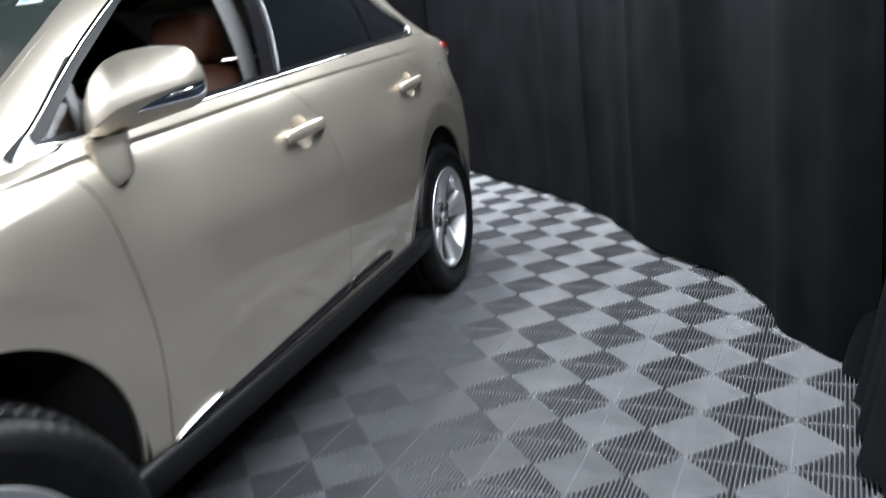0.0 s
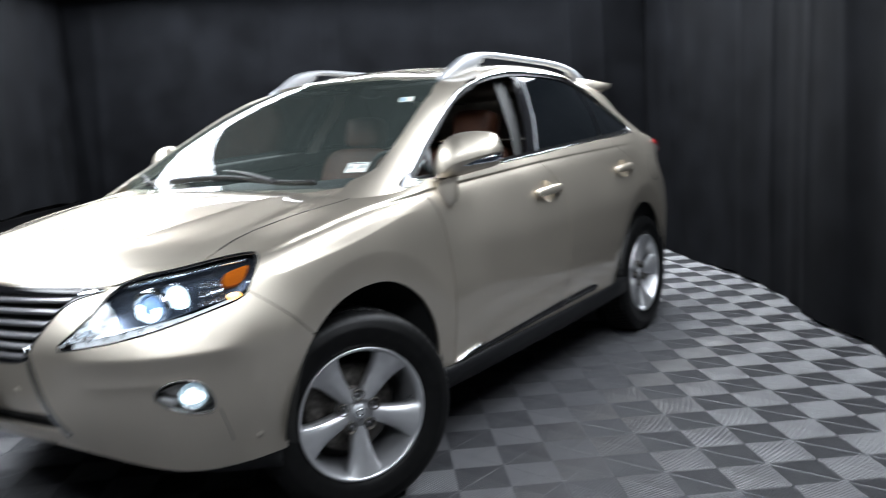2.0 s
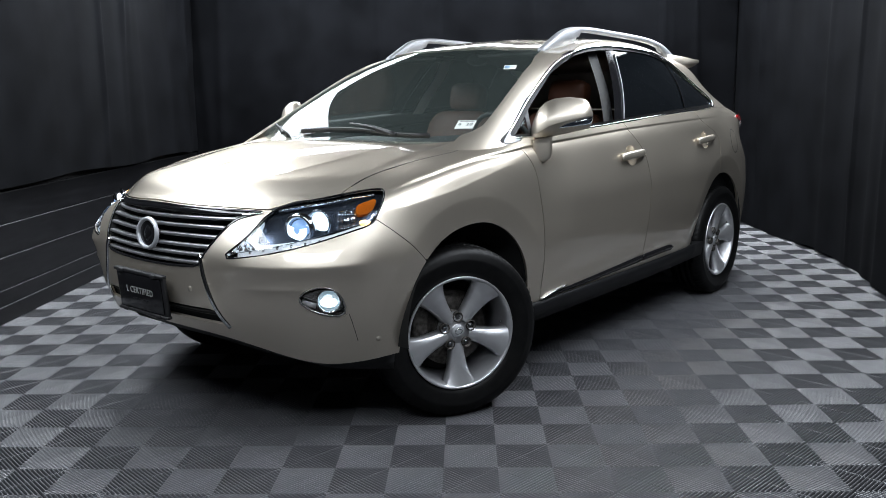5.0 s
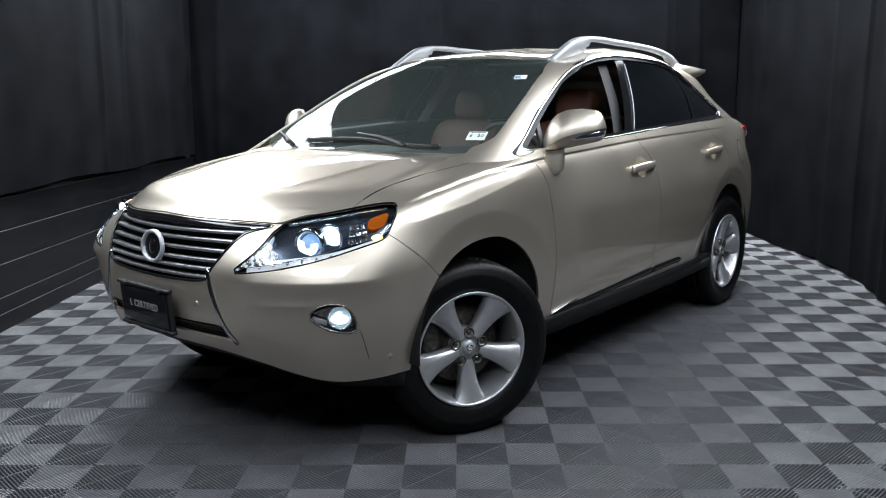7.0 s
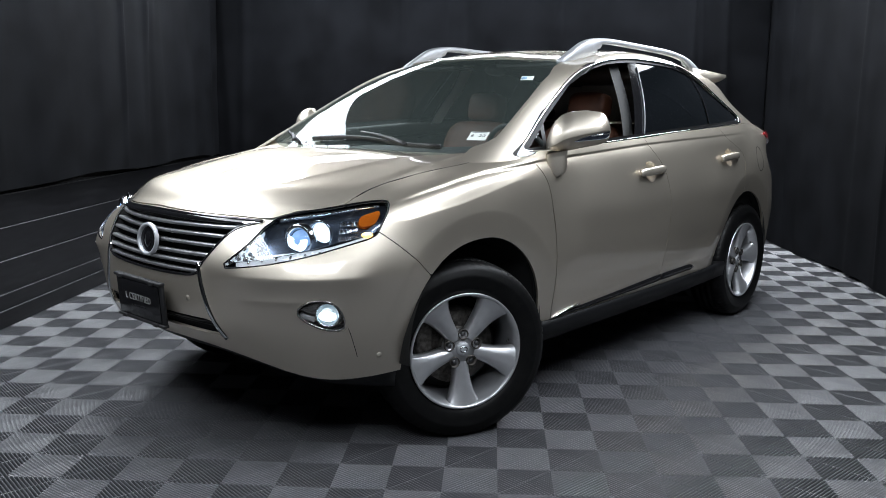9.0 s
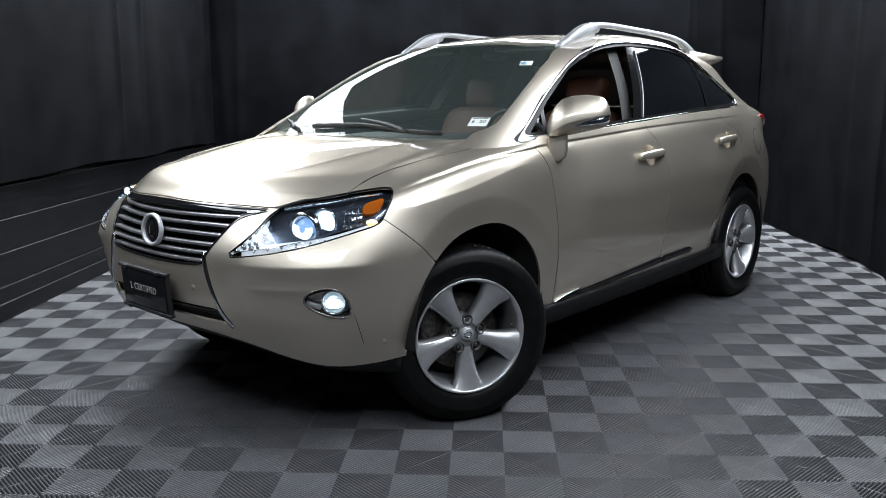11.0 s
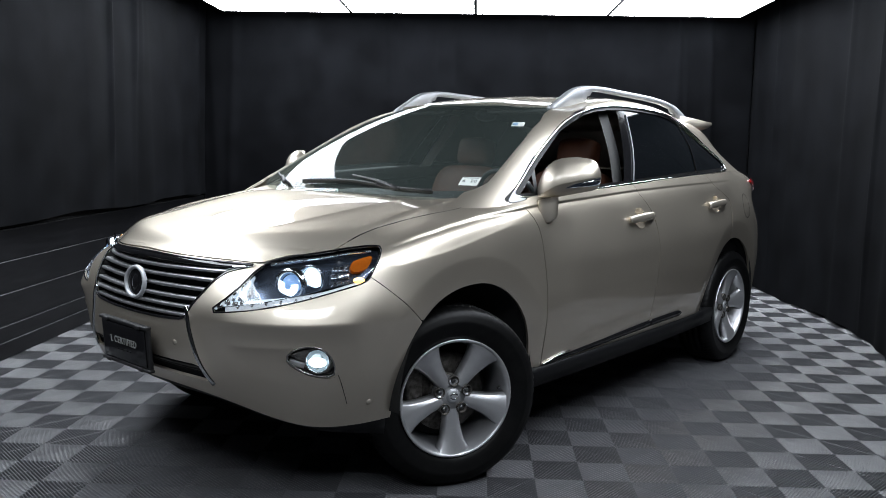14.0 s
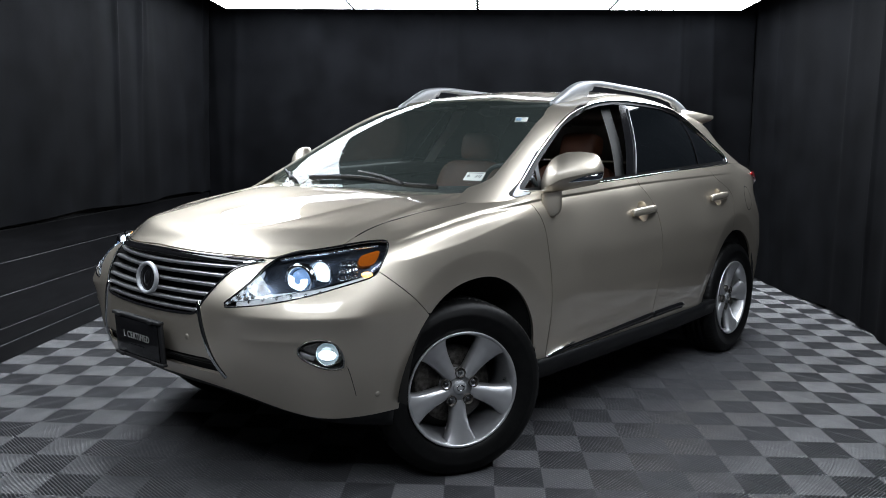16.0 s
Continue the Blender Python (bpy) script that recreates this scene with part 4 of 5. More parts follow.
def lamp_unit(side):
    """A headlight: dark bowl, projector, reflectors, amber corner, row of small lights, clear cover."""
    root = new("headlight")
    root.parent = car
    tagged(root, "lit projector headlight with an amber corner")

    def put(name, bm, mat, label=""):
        return part(name, bm if side > 0 else mirrored(bm), mat, root, label)

    span = (FRONT.col(1), FRONT.col(6), FRONT.v[1], FRONT.v[8])
    shrink = lambda k: (lambda p: inside(corner_view(p), headlight) + k)
    put("bowl", panel(FRONT, span, (150, 120), shrink(0.002), inset=0.036, rim=-0.034), LAMP_DARK)
    edge, edge_n = on_corner(along(headlight, 90))
    put("seal", band(edge, edge_n, 0.0055, 0.001, True), GLOSSY_BLACK)
    # projector barrel and its glowing lens
    (c, n), = zip(*on_corner([(-0.018, 0.898)], 0.038))
    aim = Vector((0.93, 0.36, 0.02))
    m = facing(c, aim)
    put("projector", lathe([(0.062, 0.0), (0.060, 0.022), (0.050, 0.028), (0.044, 0.014), (0.040, 0.01)], 36, m), REFLECTOR)
    put("projector_lens", lathe([(0.0, 0.034), (0.015, 0.032), (0.028, 0.025), (0.036, 0.014), (0.038, 0.004)], 32, m), BLUE_LENS)
    arc = [m @ Vector((0.026 * math.cos(t), 0.026 * math.sin(t), 0.031)) for t in np.linspace(math.radians(150), math.radians(375), 20)]
    put("beam", band([tuple(v) for v in arc], [tuple(aim)] * 20, 0.026, 0.006), XENON)
    (c2, n2), = zip(*on_corner([(0.052, 0.908)], 0.03))
    m2 = facing(c2, aim)
    put("high_beam", lathe([(0.0, 0.012), (0.018, 0.012), (0.028, 0.006), (0.032, -0.002)], 28, m2 @ Matrix.Diagonal((1.15, 1.35, 1, 1))), XENON)
    put("reflector", lathe([(0.042, -0.004), (0.052, 0.014), (0.055, 0.012)], 28, m2), REFLECTOR)
    # reflector cells between beam and corner
    for q in (0.131, 0.157, 0.181):
        for z in (0.942, 0.914, 0.886):
            (a, b), = zip(*on_corner([(q, z)], 0.03))
            put("cell", box((0.021, 0.023, 0.012), (0, 0, 0), 0.004, 2, facing(a, b, 6) @ pose(0, 0, 0, 14 * ((q > 0.14) - (z < 0.9)), 10 * (z > 0.9), 0)), REFLECTOR)
    # cut light guide along the lower edge: slanted clear prisms between small lights
    guide = lambda q: float(np.interp(q, (-0.27, -0.125, 0.033, 0.114, 0.19, 0.25), (0.789, 0.816, 0.832, 0.846, 0.864, 0.879)))
    rows = np.linspace(-0.25, 0.235, 24)
    strip, strip_n = on_corner([(q, guide(q)) for q in rows], 0.014)
    put("light_guide", band(strip, strip_n, 0.03, 0.004), GUIDE)
    for k, q in enumerate(np.linspace(-0.2, 0.21, 17)):
        (a, b), = zip(*on_corner([(q, guide(q) + (0.003 if k % 2 else -0.002))], 0.009))
        put("prism", box((0.013 if k % 2 else 0.009, 0.015, 0.010), (0, 0, 0), 0.003, 1, facing(a, b, 18 if k % 2 else -14) @ pose(0, 0, 0, 10 if k % 2 else -12, 14, 0)), GUIDE if k % 2 else REFLECTOR)
    # faceted reflector filling the inner tip, glowing itself for the lamp light it catches
    put("inner_reflector", panel(FRONT, span, (150, 120), lambda p: np.maximum(inside(corner_view(p), headlight) + 0.012, (corner_view(p)[..., 0] + 0.165) + (0.86 - p[..., 2]) * 0.4), inset=0.016, rim=0.012), REFLECTOR_GLOW)
    rng = random.Random(4)
    for k in range(15):
        q, z = -0.285 + 0.009 * k, 0.79 + 0.0065 * k * rng.uniform(0.35, 1.0)
        (a, b), = zip(*on_corner([(q, z)], 0.010))
        put("facet", box((rng.uniform(0.014, 0.026), rng.uniform(0.012, 0.022), 0.008), (0, 0, 0), 0.002, 1, facing(a, b, rng.uniform(-40, 40)) @ pose(0, 0, 0, rng.uniform(-25, 25), rng.uniform(-25, 25), 0)),
            (GUIDE, REFLECTOR, FOG_BEZEL)[k % 3])
    top, top_n = on_corner([(-0.1, 0.935), (-0.03, 0.948), (0.1, 0.966), (0.19, 0.981), (0.26, 0.988)], 0.012)
    put("brow", band(curve(top, 14), [top_n[2]] * 14, 0.012, 0.006), REFLECTOR)
    amber = chaikin([(0.190, 0.912), (0.190, 0.945), (0.225, 0.957), (0.268, 0.968), (0.262, 0.945), (0.246, 0.918)], 1)
    put("corner_marker", panel(FRONT, span, (200, 160), lambda p: inside(corner_view(p), amber), inset=0.014, rim=0.02), AMBER, "amber corner marker")
    (a, b), = zip(*on_corner([(0.224, 0.890)], 0.010))
    put("turn_bulb", lathe([(0.0, 0.008), (0.012, 0.006), (0.018, 0.0)], 16, facing(a, b) @ Matrix.Diagonal((1.2, 0.65, 1, 1))), AMBER_GLOW)
    cover = put("lens_cover", panel(FRONT, span, (150, 120), shrink(0.004), inset=0.003, rim=0), CLEAR, "clear headlight cover")
    cover.visible_shadow = False


lamp_unit(1)
lamp_unit(-1)


def fog_unit(side):
    root = new("fog_light")
    root.parent = car
    tagged(root, "lit round fog light in a dark oval bezel")

    def put(name, bm, mat):
        return part(name, bm if side > 0 else mirrored(bm), mat, root)

    span = (FRONT.col(2), FRONT.col(5), 0.0, FRONT.v[4])
    put("bezel", panel(FRONT, span, (120, 80), lambda p: inside(corner_view(p), fog_poly) + 0.001, inset=0.032, rim=-0.034), FOG_BEZEL)
    edge, edge_n = on_corner(fog_poly[::2])
    put("bezel_ring", band(edge, edge_n, 0.006, 0.003, True), FOG_BEZEL)
    (a, b), = zip(*on_corner([(0.083, 0.606)], 0.012))
    aim = Vector((0.80, 0.60, 0.0))
    m = facing(a, aim)
    put("ring", lathe([(0.036, -0.02), (0.039, 0.006), (0.043, 0.009), (0.046, 0.005), (0.047, -0.02)], 36, m), CHROME)
    put("lamp", lathe([(0.026, 0.007), (0.032, 0.003), (0.037, -0.006)], 32, m), FOG_RIM)
    put("lamp_core", lathe([(0.0, 0.010), (0.016, 0.009), (0.026, 0.007)], 32, m @ pose(0, -0.004, 0.001) @ Matrix.Diagonal((1.25, 0.72, 1, 1))), XENON_FOG)
    strip, strip_n = on_corner([(-0.02, 0.605), (0.01, 0.592), (0.035, 0.585)], 0.02)
    put("blade", band(strip, strip_n, 0.02, 0.004), SATIN)


FOG_RIM = glow("fog_lens_rim", (0.5, 0.8, 1.0), 0.25)
XENON_FOG = glow("fog_lens", (0.62, 0.85, 1.0), 5.0)
fog_unit(1)
fog_unit(-1)

# thin dark strip painting the shade of the bumper crease by each fog light
for s in (1, -1):
    line, line_n = on_corner([(0.152, 0.553), (0.162, 0.52), (0.169, 0.49), (0.176, 0.46), (0.181, 0.435)])
    fold_bm = band(curve(line, 12), [line_n[2]] * 12, 0.0024, 0.001)
    part("bumper_crease_shade", fold_bm if s > 0 else mirrored(fold_bm), SILL, car)

# grille: recessed dark field, bowed bars, bright frame, oval badge
BAR_METAL = material("grey_grille_bar", (0.36, 0.36, 0.37), 0.34, 0.85)
grille = new("grille")
grille.parent = car
tagged(grille, "dark grille with bright horizontal bars and an oval badge")
part("field", panel(FRONT, MV, (120, 60), lambda p: inside(front_view(p), grille_poly) - 0.004, inset=0.055, rim=-0.05), UNDER, grille)
for k in range(6):
    z = 0.744 + 0.0335 * k
    reach = np.interp(z, (0.72, 0.775, 0.81, 0.872, 0.905, 0.93), (0.326, 0.35, 0.373, 0.405, 0.433, 0.452)) - 0.002
    ys = np.linspace(-reach, reach, 40)
    line, _ = on_nose([(y, z - 0.010 * (1 - (y / 0.48) ** 2) + 0.004) for y in ys], 0.016)
    part("bar", sweep(line, [(-0.016, -0.005), (0.007, -0.008), (0.014, -0.004), (0.014, 0.003), (0.007, 0.0068), (-0.016, 0.004)]), BAR_METAL, grille)
frame_line, frame_n = on_nose(along(chaikin(grille_poly, 1), 150))
part("frame", band(frame_line, frame_n, 0.009, 0.003, True), GLOSSY_BLACK, grille)
brow_line, brow_n = on_nose([(y, 0.937 - 0.028 * abs(y)) for y in np.linspace(-0.46, 0.46, 50)], 0.004)
part("brow", band(brow_line, brow_n, 0.02, 0.006), GLOSSY_BLACK, grille)
for s in (1, -1):
    wing_line, wing_n = on_nose([(s * y, z) for y, z in ((0.42, 0.914), (0.45, 0.918), (0.48, 0.922), (0.505, 0.925))], -0.002)
    part("accent", band(wing_line, wing_n, 0.012, 0.004), CHROME, grille)
    strip = curve([(0.335, 0.775), (0.345, 0.745), (0.352, 0.71), (0.374, 0.635), (0.405, 0.555), (0.434, 0.497)], 24)
    strip_line, strip_n = on_nose(strip * (s, 1))
    part("side_trim", band(strip_line, strip_n, 0.019, 0.008), CHROME, grille, "chrome spindle trim")
(c, n), = zip(*on_nose([(0.0, 0.825)], -0.004))
m = facing(c, Vector((0.985, 0, 0.12)))
oval = Matrix.Diagonal((1.0, 0.86, 1, 1))
part("badge_ring", lathe([(0.058, 0.0), (0.060, 0.010), (0.066, 0.014), (0.073, 0.012), (0.077, 0.0)], 48, m @ oval), SATIN, grille, "plain oval chrome badge")
part("badge_field", lathe([(0.0, 0.004), (0.06, 0.002)], 48, m @ oval), GLOSSY_BLACK, grille)
part("badge_ridge", lathe([(0.0, 0.012), (0.02, 0.010), (0.028, 0.004)], 32, m @ Matrix.Diagonal((0.8, 1.1, 1, 1))), GLOSSY_BLACK, grille)

# lower intake, sensors and the plate carrier
intake = part("lower_intake", panel(FRONT, MV, (120, 60), lambda p: inside(front_view(p), slot_poly) - 0.002, inset=0.05, rim=-0.05), UNDER, car)
for z in (0.528, 0.548):
    line, _ = on_nose([(y, z) for y in np.linspace(-0.39, 0.39, 30)], 0.03)
    part("slat", sweep(line, [(-0.01, -0.003), (0.01, -0.004), (0.01, 0.004), (-0.01, 0.003)]), BLACK, intake)
for s in (1, -1):
    (c, n), = zip(*on_nose([(0.272, 0.636)], 0.0))
    (c2, n2), = zip(*on_corner([(0.26, 0.432)], 0.0))
    for spot, nn in ((c, n), (c2, n2)):
        bm = lathe([(0, 0.0025), (0.008, 0.0022), (0.0095, 0.0005), (0.0115, 0.0004), (0.012, -0.002)], 24, facing(spot, nn))
        part("parking_sensor", bm if s > 0 else mirrored(bm), PAINT, bumper)
carrier = new("plate_carrier")
carrier.parent = car
carrier.matrix_basis = pose(0.958, -0.008, 0.592, 90, 0, 90) @ pose(0, 0, 0, 4, 0, 0)
tagged(carrier, "black plate carrier with pale lettering")
part("backing", join(box((0.352, 0.168, 0.016), (0, 0, -0.008), 0.006), box((0.36, 0.012, 0.024), (0, 0.083, -0.004), 0.004), box((0.36, 0.012, 0.024), (0, -0.083, -0.004), 0.004)), BLACK, carrier)
part("plate", box((0.318, 0.142, 0.006), (0, 0, 0.003), 0.002), GLOSSY_BLACK, carrier)
for x, y in ((-0.12, 0.082), (0.12, 0.082), (-0.12, -0.082), (0.12, -0.082)):
    part("clip", box((0.03, 0.014, 0.012), (x, y, 0.008), 0.003), BLACK, carrier)


def lettering(text, size, mat, parent, at):
    cu = bpy.data.curves.new("lettering", "FONT")
    cu.body, cu.size, cu.align_x, cu.align_y, cu.extrude, cu.space_character = text, size, "CENTER", "CENTER", 0.0006, 1.12
    tmp = bpy.data.objects.new("lettering", cu)
    scene.collection.objects.link(tmp)
    me = bpy.data.meshes.new_from_object(tmp.evaluated_get(bpy.context.evaluated_depsgraph_get()))
    bpy.data.objects.remove(tmp)
    me.materials.clear()
    me.materials.append(mat)
    ob = new("lettering", me)
    ob.parent, ob.matrix_basis = parent, at
    return ob


lettering("L CERTIFIED", 0.038, LETTER, carrier, pose(0, 0.006, 0.0068) @ Matrix.Diagonal((0.86, 1, 1, 1)))
for x, w in ((-0.045, 0.012), (-0.02, 0.026), (0.015, 0.03), (0.045, 0.02)):
    part("printed_bar", box((w, 0.006, 0.0008), (x, -0.028, 0.0066)), SILL, carrier)

# ---- trim of the flanks ----
SU = (SIDE.col(6), SIDE.col(13), 0.0, SIDE.v[7])


def on_side(points, deep=0.0):
    return SIDE.find(points, side_view, SU, deep)


def door_trim(door, s):
    """Handle in its round hollow, under a door."""
    x, z = door
    for sgn, owner in ((1, s[0]), (-1, s[1])):
        (c, n), (c1, n1), (c2, n2) = zip(*on_side([(x, z), (x + 0.125, z - 0.006), (x - 0.155, z + 0.008)]))
        handle = sweep(curve([np.array(c1) + 0.012 * np.array(n), np.array(c1) * 0.75 + np.array(c) * 0.25 + 0.018 * np.array(n), np.array(c) + 0.022 * np.array(n),
                              np.array(c2) * 0.7 + np.array(c) * 0.3 + 0.02 * np.array(n), np.array(c2) + 0.002 * np.array(n)], 18),
                       [(-0.017, -0.004), (-0.020, 0.005), (-0.012, 0.011), (0.009, 0.011), (0.019, 0.005), (0.017, -0.004)], ups=[n] * 18,
                       scale=[0.55 + 0.5 * math.sin(math.pi * min(1, 0.12 + i / 19)) ** 0.5 for i in range(18)])
        hollow = lathe([(0.060, 0.0004), (0.054, -0.002), (0.044, -0.008), (0.030, -0.013), (0.015, -0.016), (0.0, -0.017)], 40, facing(c, n) @ Matrix.Diagonal((1.0, 0.92, 1, 1)))
        part("door_handle", handle if sgn > 0 else mirrored(handle), PAINT, owner, "body-coloured door handle")
        part("handle_hollow", hollow if sgn > 0 else mirrored(hollow), PAINT, owner)


door_trim((-1.385, 1.018), front_doors)
door_trim((-2.372, 1.052), rear_doors)

for k, (x0, x1) in enumerate(((-0.55, -1.562), (-1.578, -1.98))):
    xs = np.linspace(x0, x1, 18)
    zs = np.interp(xs, (-1.98, -1.9, -1.56, -1.05, -0.7, -0.55), (0.432, 0.44, 0.433, 0.413, 0.403, 0.394))
    line, line_n = on_side(list(zip(xs, zs)))
    wide = np.interp(xs, (-1.98, -1.93, -1.5, -0.9, -0.55), (0.15, 1.1, 1.15, 0.75, 0.35))
    strip = sweep(line, [(-0.016, -0.003), (-0.015, 0.006), (0, 0.010), (0.015, 0.006), (0.016, -0.003)], ups=line_n, scale=wide)
    for sgn, owner in ((1, (front_doors, rear_doors)[k][0]), (-1, (front_doors, rear_doors)[k][1])):
        part("lower_moulding", strip.copy() if sgn > 0 else mirrored(strip), GLOSSY_BLACK, owner, "black lower door moulding")
    strip.free()
chrome_line, chrome_n = on_side([(-0.548, 0.394), (-0.60, 0.407), (-0.68, 0.419), (-0.76, 0.427)], -0.004)
both("moulding_tip", band(curve(chrome_line, 10), [chrome_n[0]] * 10, 0.007, 0.006), CHROME, car)
cap, cap_n = on_side([(-2.915 + 0.068 * math.cos(a), 1.018 + 0.078 * math.sin(a)) for a in np.linspace(0, 2 * math.pi, 48, endpoint=False)], 0.0004)
part("fuel_flap_gap", band(cap, cap_n, 0.005, 0.0008, True), SILL, quarters[0], "round shut line of the fuel flap")
tail_poly = chaikin([(-3.20, 1.185), (-3.34, 1.19), (-3.48, 1.13), (-3.57, 1.06), (-3.53, 1.035), (-3.40, 1.10), (-3.24, 1.155)], 2)
both("tail_light", panel(SIDE, (SIDE.col(10), SIDE.col(13) + 0.1, SIDE.v[4], SIDE.v[7]), (120, 60), lambda p: inside(side_view(p), tail_poly), inset=-0.012, rim=0.014), RED_LENS, car, "red tail light lens")

# ---- door mirrors ----
MIRROR = Vector((-0.672, 0.952, 1.249))
MIRROR_OUT, MIRROR_FORE = Vector((-0.65, 0.76, 0)), Vector((0.76, 0.65, 0))
mirror_top = lambda s: np.interp(s, (-0.157, -0.154, -0.147, -0.133, -0.118, -0.088, -0.045, 0.02, 0.081, 0.100, 0.114, 0.123, 0.129), (-0.075, -0.055, -0.025, 0.008, 0.034, 0.062, 0.078, 0.083, 0.076, 0.067, 0.050, 0.025, -0.008))
mirror_low = lambda s: np.interp(s, (-0.157, -0.064, 0.023, 0.085, 0.112, 0.122, 0.129), (-0.099, -0.096, -0.078, -0.066, -0.056, -0.042, -0.022))
mirror_fold = lambda s: np.interp(s, (-0.157, -0.13, -0.105, -0.085, -0.055, -0.02, 0.05, 0.124, 0.129), (-0.087, -0.077, -0.062, -0.049, -0.039, -0.031, -0.016, -0.003, -0.014))


def softly(line, s, reach=0.009):
    """A line with its corners rounded off."""
    return float(np.mean([line(min(max(s + reach * k, -0.157), 0.129)) for k in (-1, -0.6, -0.25, 0, 0.25, 0.6, 1)])) if -0.148 < s < 0.12 else float(line(s))


def mirror_spot(s, w, proud=0.0):
    """On the mirror housing: s from the inner end outwards; w from 0 at the bottom over 1 at the fold to 2 at the top."""
    b = 2 * (s + 0.157) / 0.286 - 1
    full = 0.088 * max(0.0, 1 - abs(b) ** (3.5 if b < 0 else 5)) ** 0.5
    low, fold, top = softly(mirror_low, s), softly(mirror_fold, s), softly(mirror_top, s)
    if w >= 1:
        z, fore = fold + (top - fold) * (w - 1), full * max(0.0, 1 - (w - 1) ** 2.3) ** 0.55
    else:
        under = 0.35 * full if s > -0.06 else full * (0.35 + 0.4 * min(1.0, (-0.06 - s) / 0.05))
        z, fore = low + (fold - low) * w, under + (full - 0.004 - under) * w ** 0.8
    return MIRROR + MIRROR_OUT * s + MIRROR_FORE * (fore + proud) + Vector((0, 0, z))


def mirror_patch(ss, lower, upper, proud, rows=5):
    """A thin piece lying on the housing between two lines."""
    verts, faces = [], []
    for s in ss:
        for j in range(rows + 1):
            u = j / rows
            verts.append(mirror_spot(s, lower(s) + (upper(s) - lower(s)) * u, proud * math.sin(math.pi * u) + 0.0008))
    faces = [(i * (rows + 1) + j, i * (rows + 1) + j + 1, (i + 1) * (rows + 1) + j + 1, (i + 1) * (rows + 1) + j) for i in range(len(ss) - 1) for j in range(rows)]
    return mesh_of(verts, faces)


mirror_ss = [-0.0140 - 0.143 * math.cos(math.pi * i / 60) for i in range(61)]
mirror_ws = [0.0, 0.25, 0.5, 0.75, 0.94, 0.985, 1.015] + [1 + 0.06 * k for k in range(1, 13)] + [1.8, 1.87, 1.93, 1.97, 1.99, 2.0]
nw = len(mirror_ws)
for sgn in (1, -1):
    root = new("door_mirror")
    root.parent = car
    tagged(root, "body-coloured door mirror with a clear indicator strip")

    def put(name, bm, mat, smooth=True):
        return part(name, bm if sgn > 0 else mirrored(bm), mat, root, "", smooth)

    verts = [mirror_spot(s, w) for s in mirror_ss for w in mirror_ws]
    verts += [MIRROR + MIRROR_OUT * (s * 0.97) + MIRROR_FORE * (-0.03 * max(0.0, 1 - abs((s + 0.014) / 0.143) ** 8)) + Vector((0, 0, z)) for s in mirror_ss for z in (float(mirror_low(s)) * 0.95, float(mirror_top(s)) * 0.95)]
    back = len(mirror_ss) * nw
    faces = [(i * nw + j, i * nw + j + 1, (i + 1) * nw + j + 1, (i + 1) * nw + j) for i in range(60) for j in range(nw - 1)]
    for i in range(60):
        a, b = back + 2 * i, back + 2 * i + 2
        faces += [(a, i * nw, (i + 1) * nw, b), (i * nw + nw - 1, a + 1, b + 1, (i + 1) * nw + nw - 1), (a + 1, a, b, b + 1)]
    put("shell", mesh_of(verts, faces), PAINT)
    foot = [(-0.112, -0.0995, 0.046), (-0.112, -0.125, 0.0465), (-0.111, -0.15, 0.0455), (-0.108, -0.172, 0.042), (-0.105, -0.188, 0.036), (-0.101, -0.199, 0.026), (-0.099, -0.204, 0.012)]
    verts = []
    for s, z, r in foot:
        for k in range(32):
            a = 2 * math.pi * k / 32
            u, v = math.copysign(abs(math.cos(a)) ** 0.7, math.cos(a)), math.copysign(abs(math.sin(a)) ** 0.7, math.sin(a))
            verts.append(MIRROR + MIRROR_OUT * (s + r * u) + MIRROR_FORE * (0.058 + (0.03 if v > 0 else 0.14) * v * (0.55 + 0.45 * r / 0.046)) + Vector((0, 0, z + 0.008 * u)))
    faces = [(i * 32 + k, i * 32 + (k + 1) % 32, (i + 1) * 32 + (k + 1) % 32, (i + 1) * 32 + k) for i in range(len(foot) - 1) for k in range(32)] + [tuple(range(32)), tuple(range(32 * (len(foot) - 1), 32 * len(foot)))]
    put("foot", mesh_of(verts, faces), PAINT)
    ss = [-0.036 + 0.158 * i / 30 for i in range(31)]
    lower, upper = lambda s: np.interp(s, (-0.036, 0.122), (0.66, 0.36)), lambda s: np.interp(s, (-0.036, 0.0, 0.045, 0.122), (0.68, 0.82, 0.92, 0.95))
    put("indicator", mirror_patch(ss, lower, upper, 0.002), LAMP_DARK)
    put("indicator_lens", mirror_patch(ss[13:30], lambda s: 0.45 * lower(s) + 0.55 * upper(s), lambda s: 0.16 * lower(s) + 0.84 * upper(s), 0.004), CHROME)
    put("indicator_edge", mirror_patch(ss, lambda s: lower(s) - 0.06, lower, 0.003, 3), SATIN)
    put("mirror_glass", mesh_of([MIRROR + MIRROR_OUT * (0.095 * math.cos(a) - 0.005) + MIRROR_FORE * -0.034 + Vector((0, 0, 0.055 * math.sin(a))) for a in np.linspace(0, 2 * math.pi, 32, endpoint=False)], [tuple(range(32))]), CHROME)

corner_poly = chaikin([(-0.335, 1.132), (-0.40, 1.172), (-0.43, 1.19), (-0.412, 1.166), (-0.425, 1.152), (-0.48, 1.15), (-0.42, 1.136)], 2)
both("window_frame_corner", panel(GLASSHOUSE, (GLASSHOUSE.col(2) + 0.02, GLASSHOUSE.col(5), 0.0, GLASSHOUSE.v[1]), (140, 80), lambda p: inside(side_view(p), corner_poly), inset=-0.005, rim=0.006), SATIN, car)

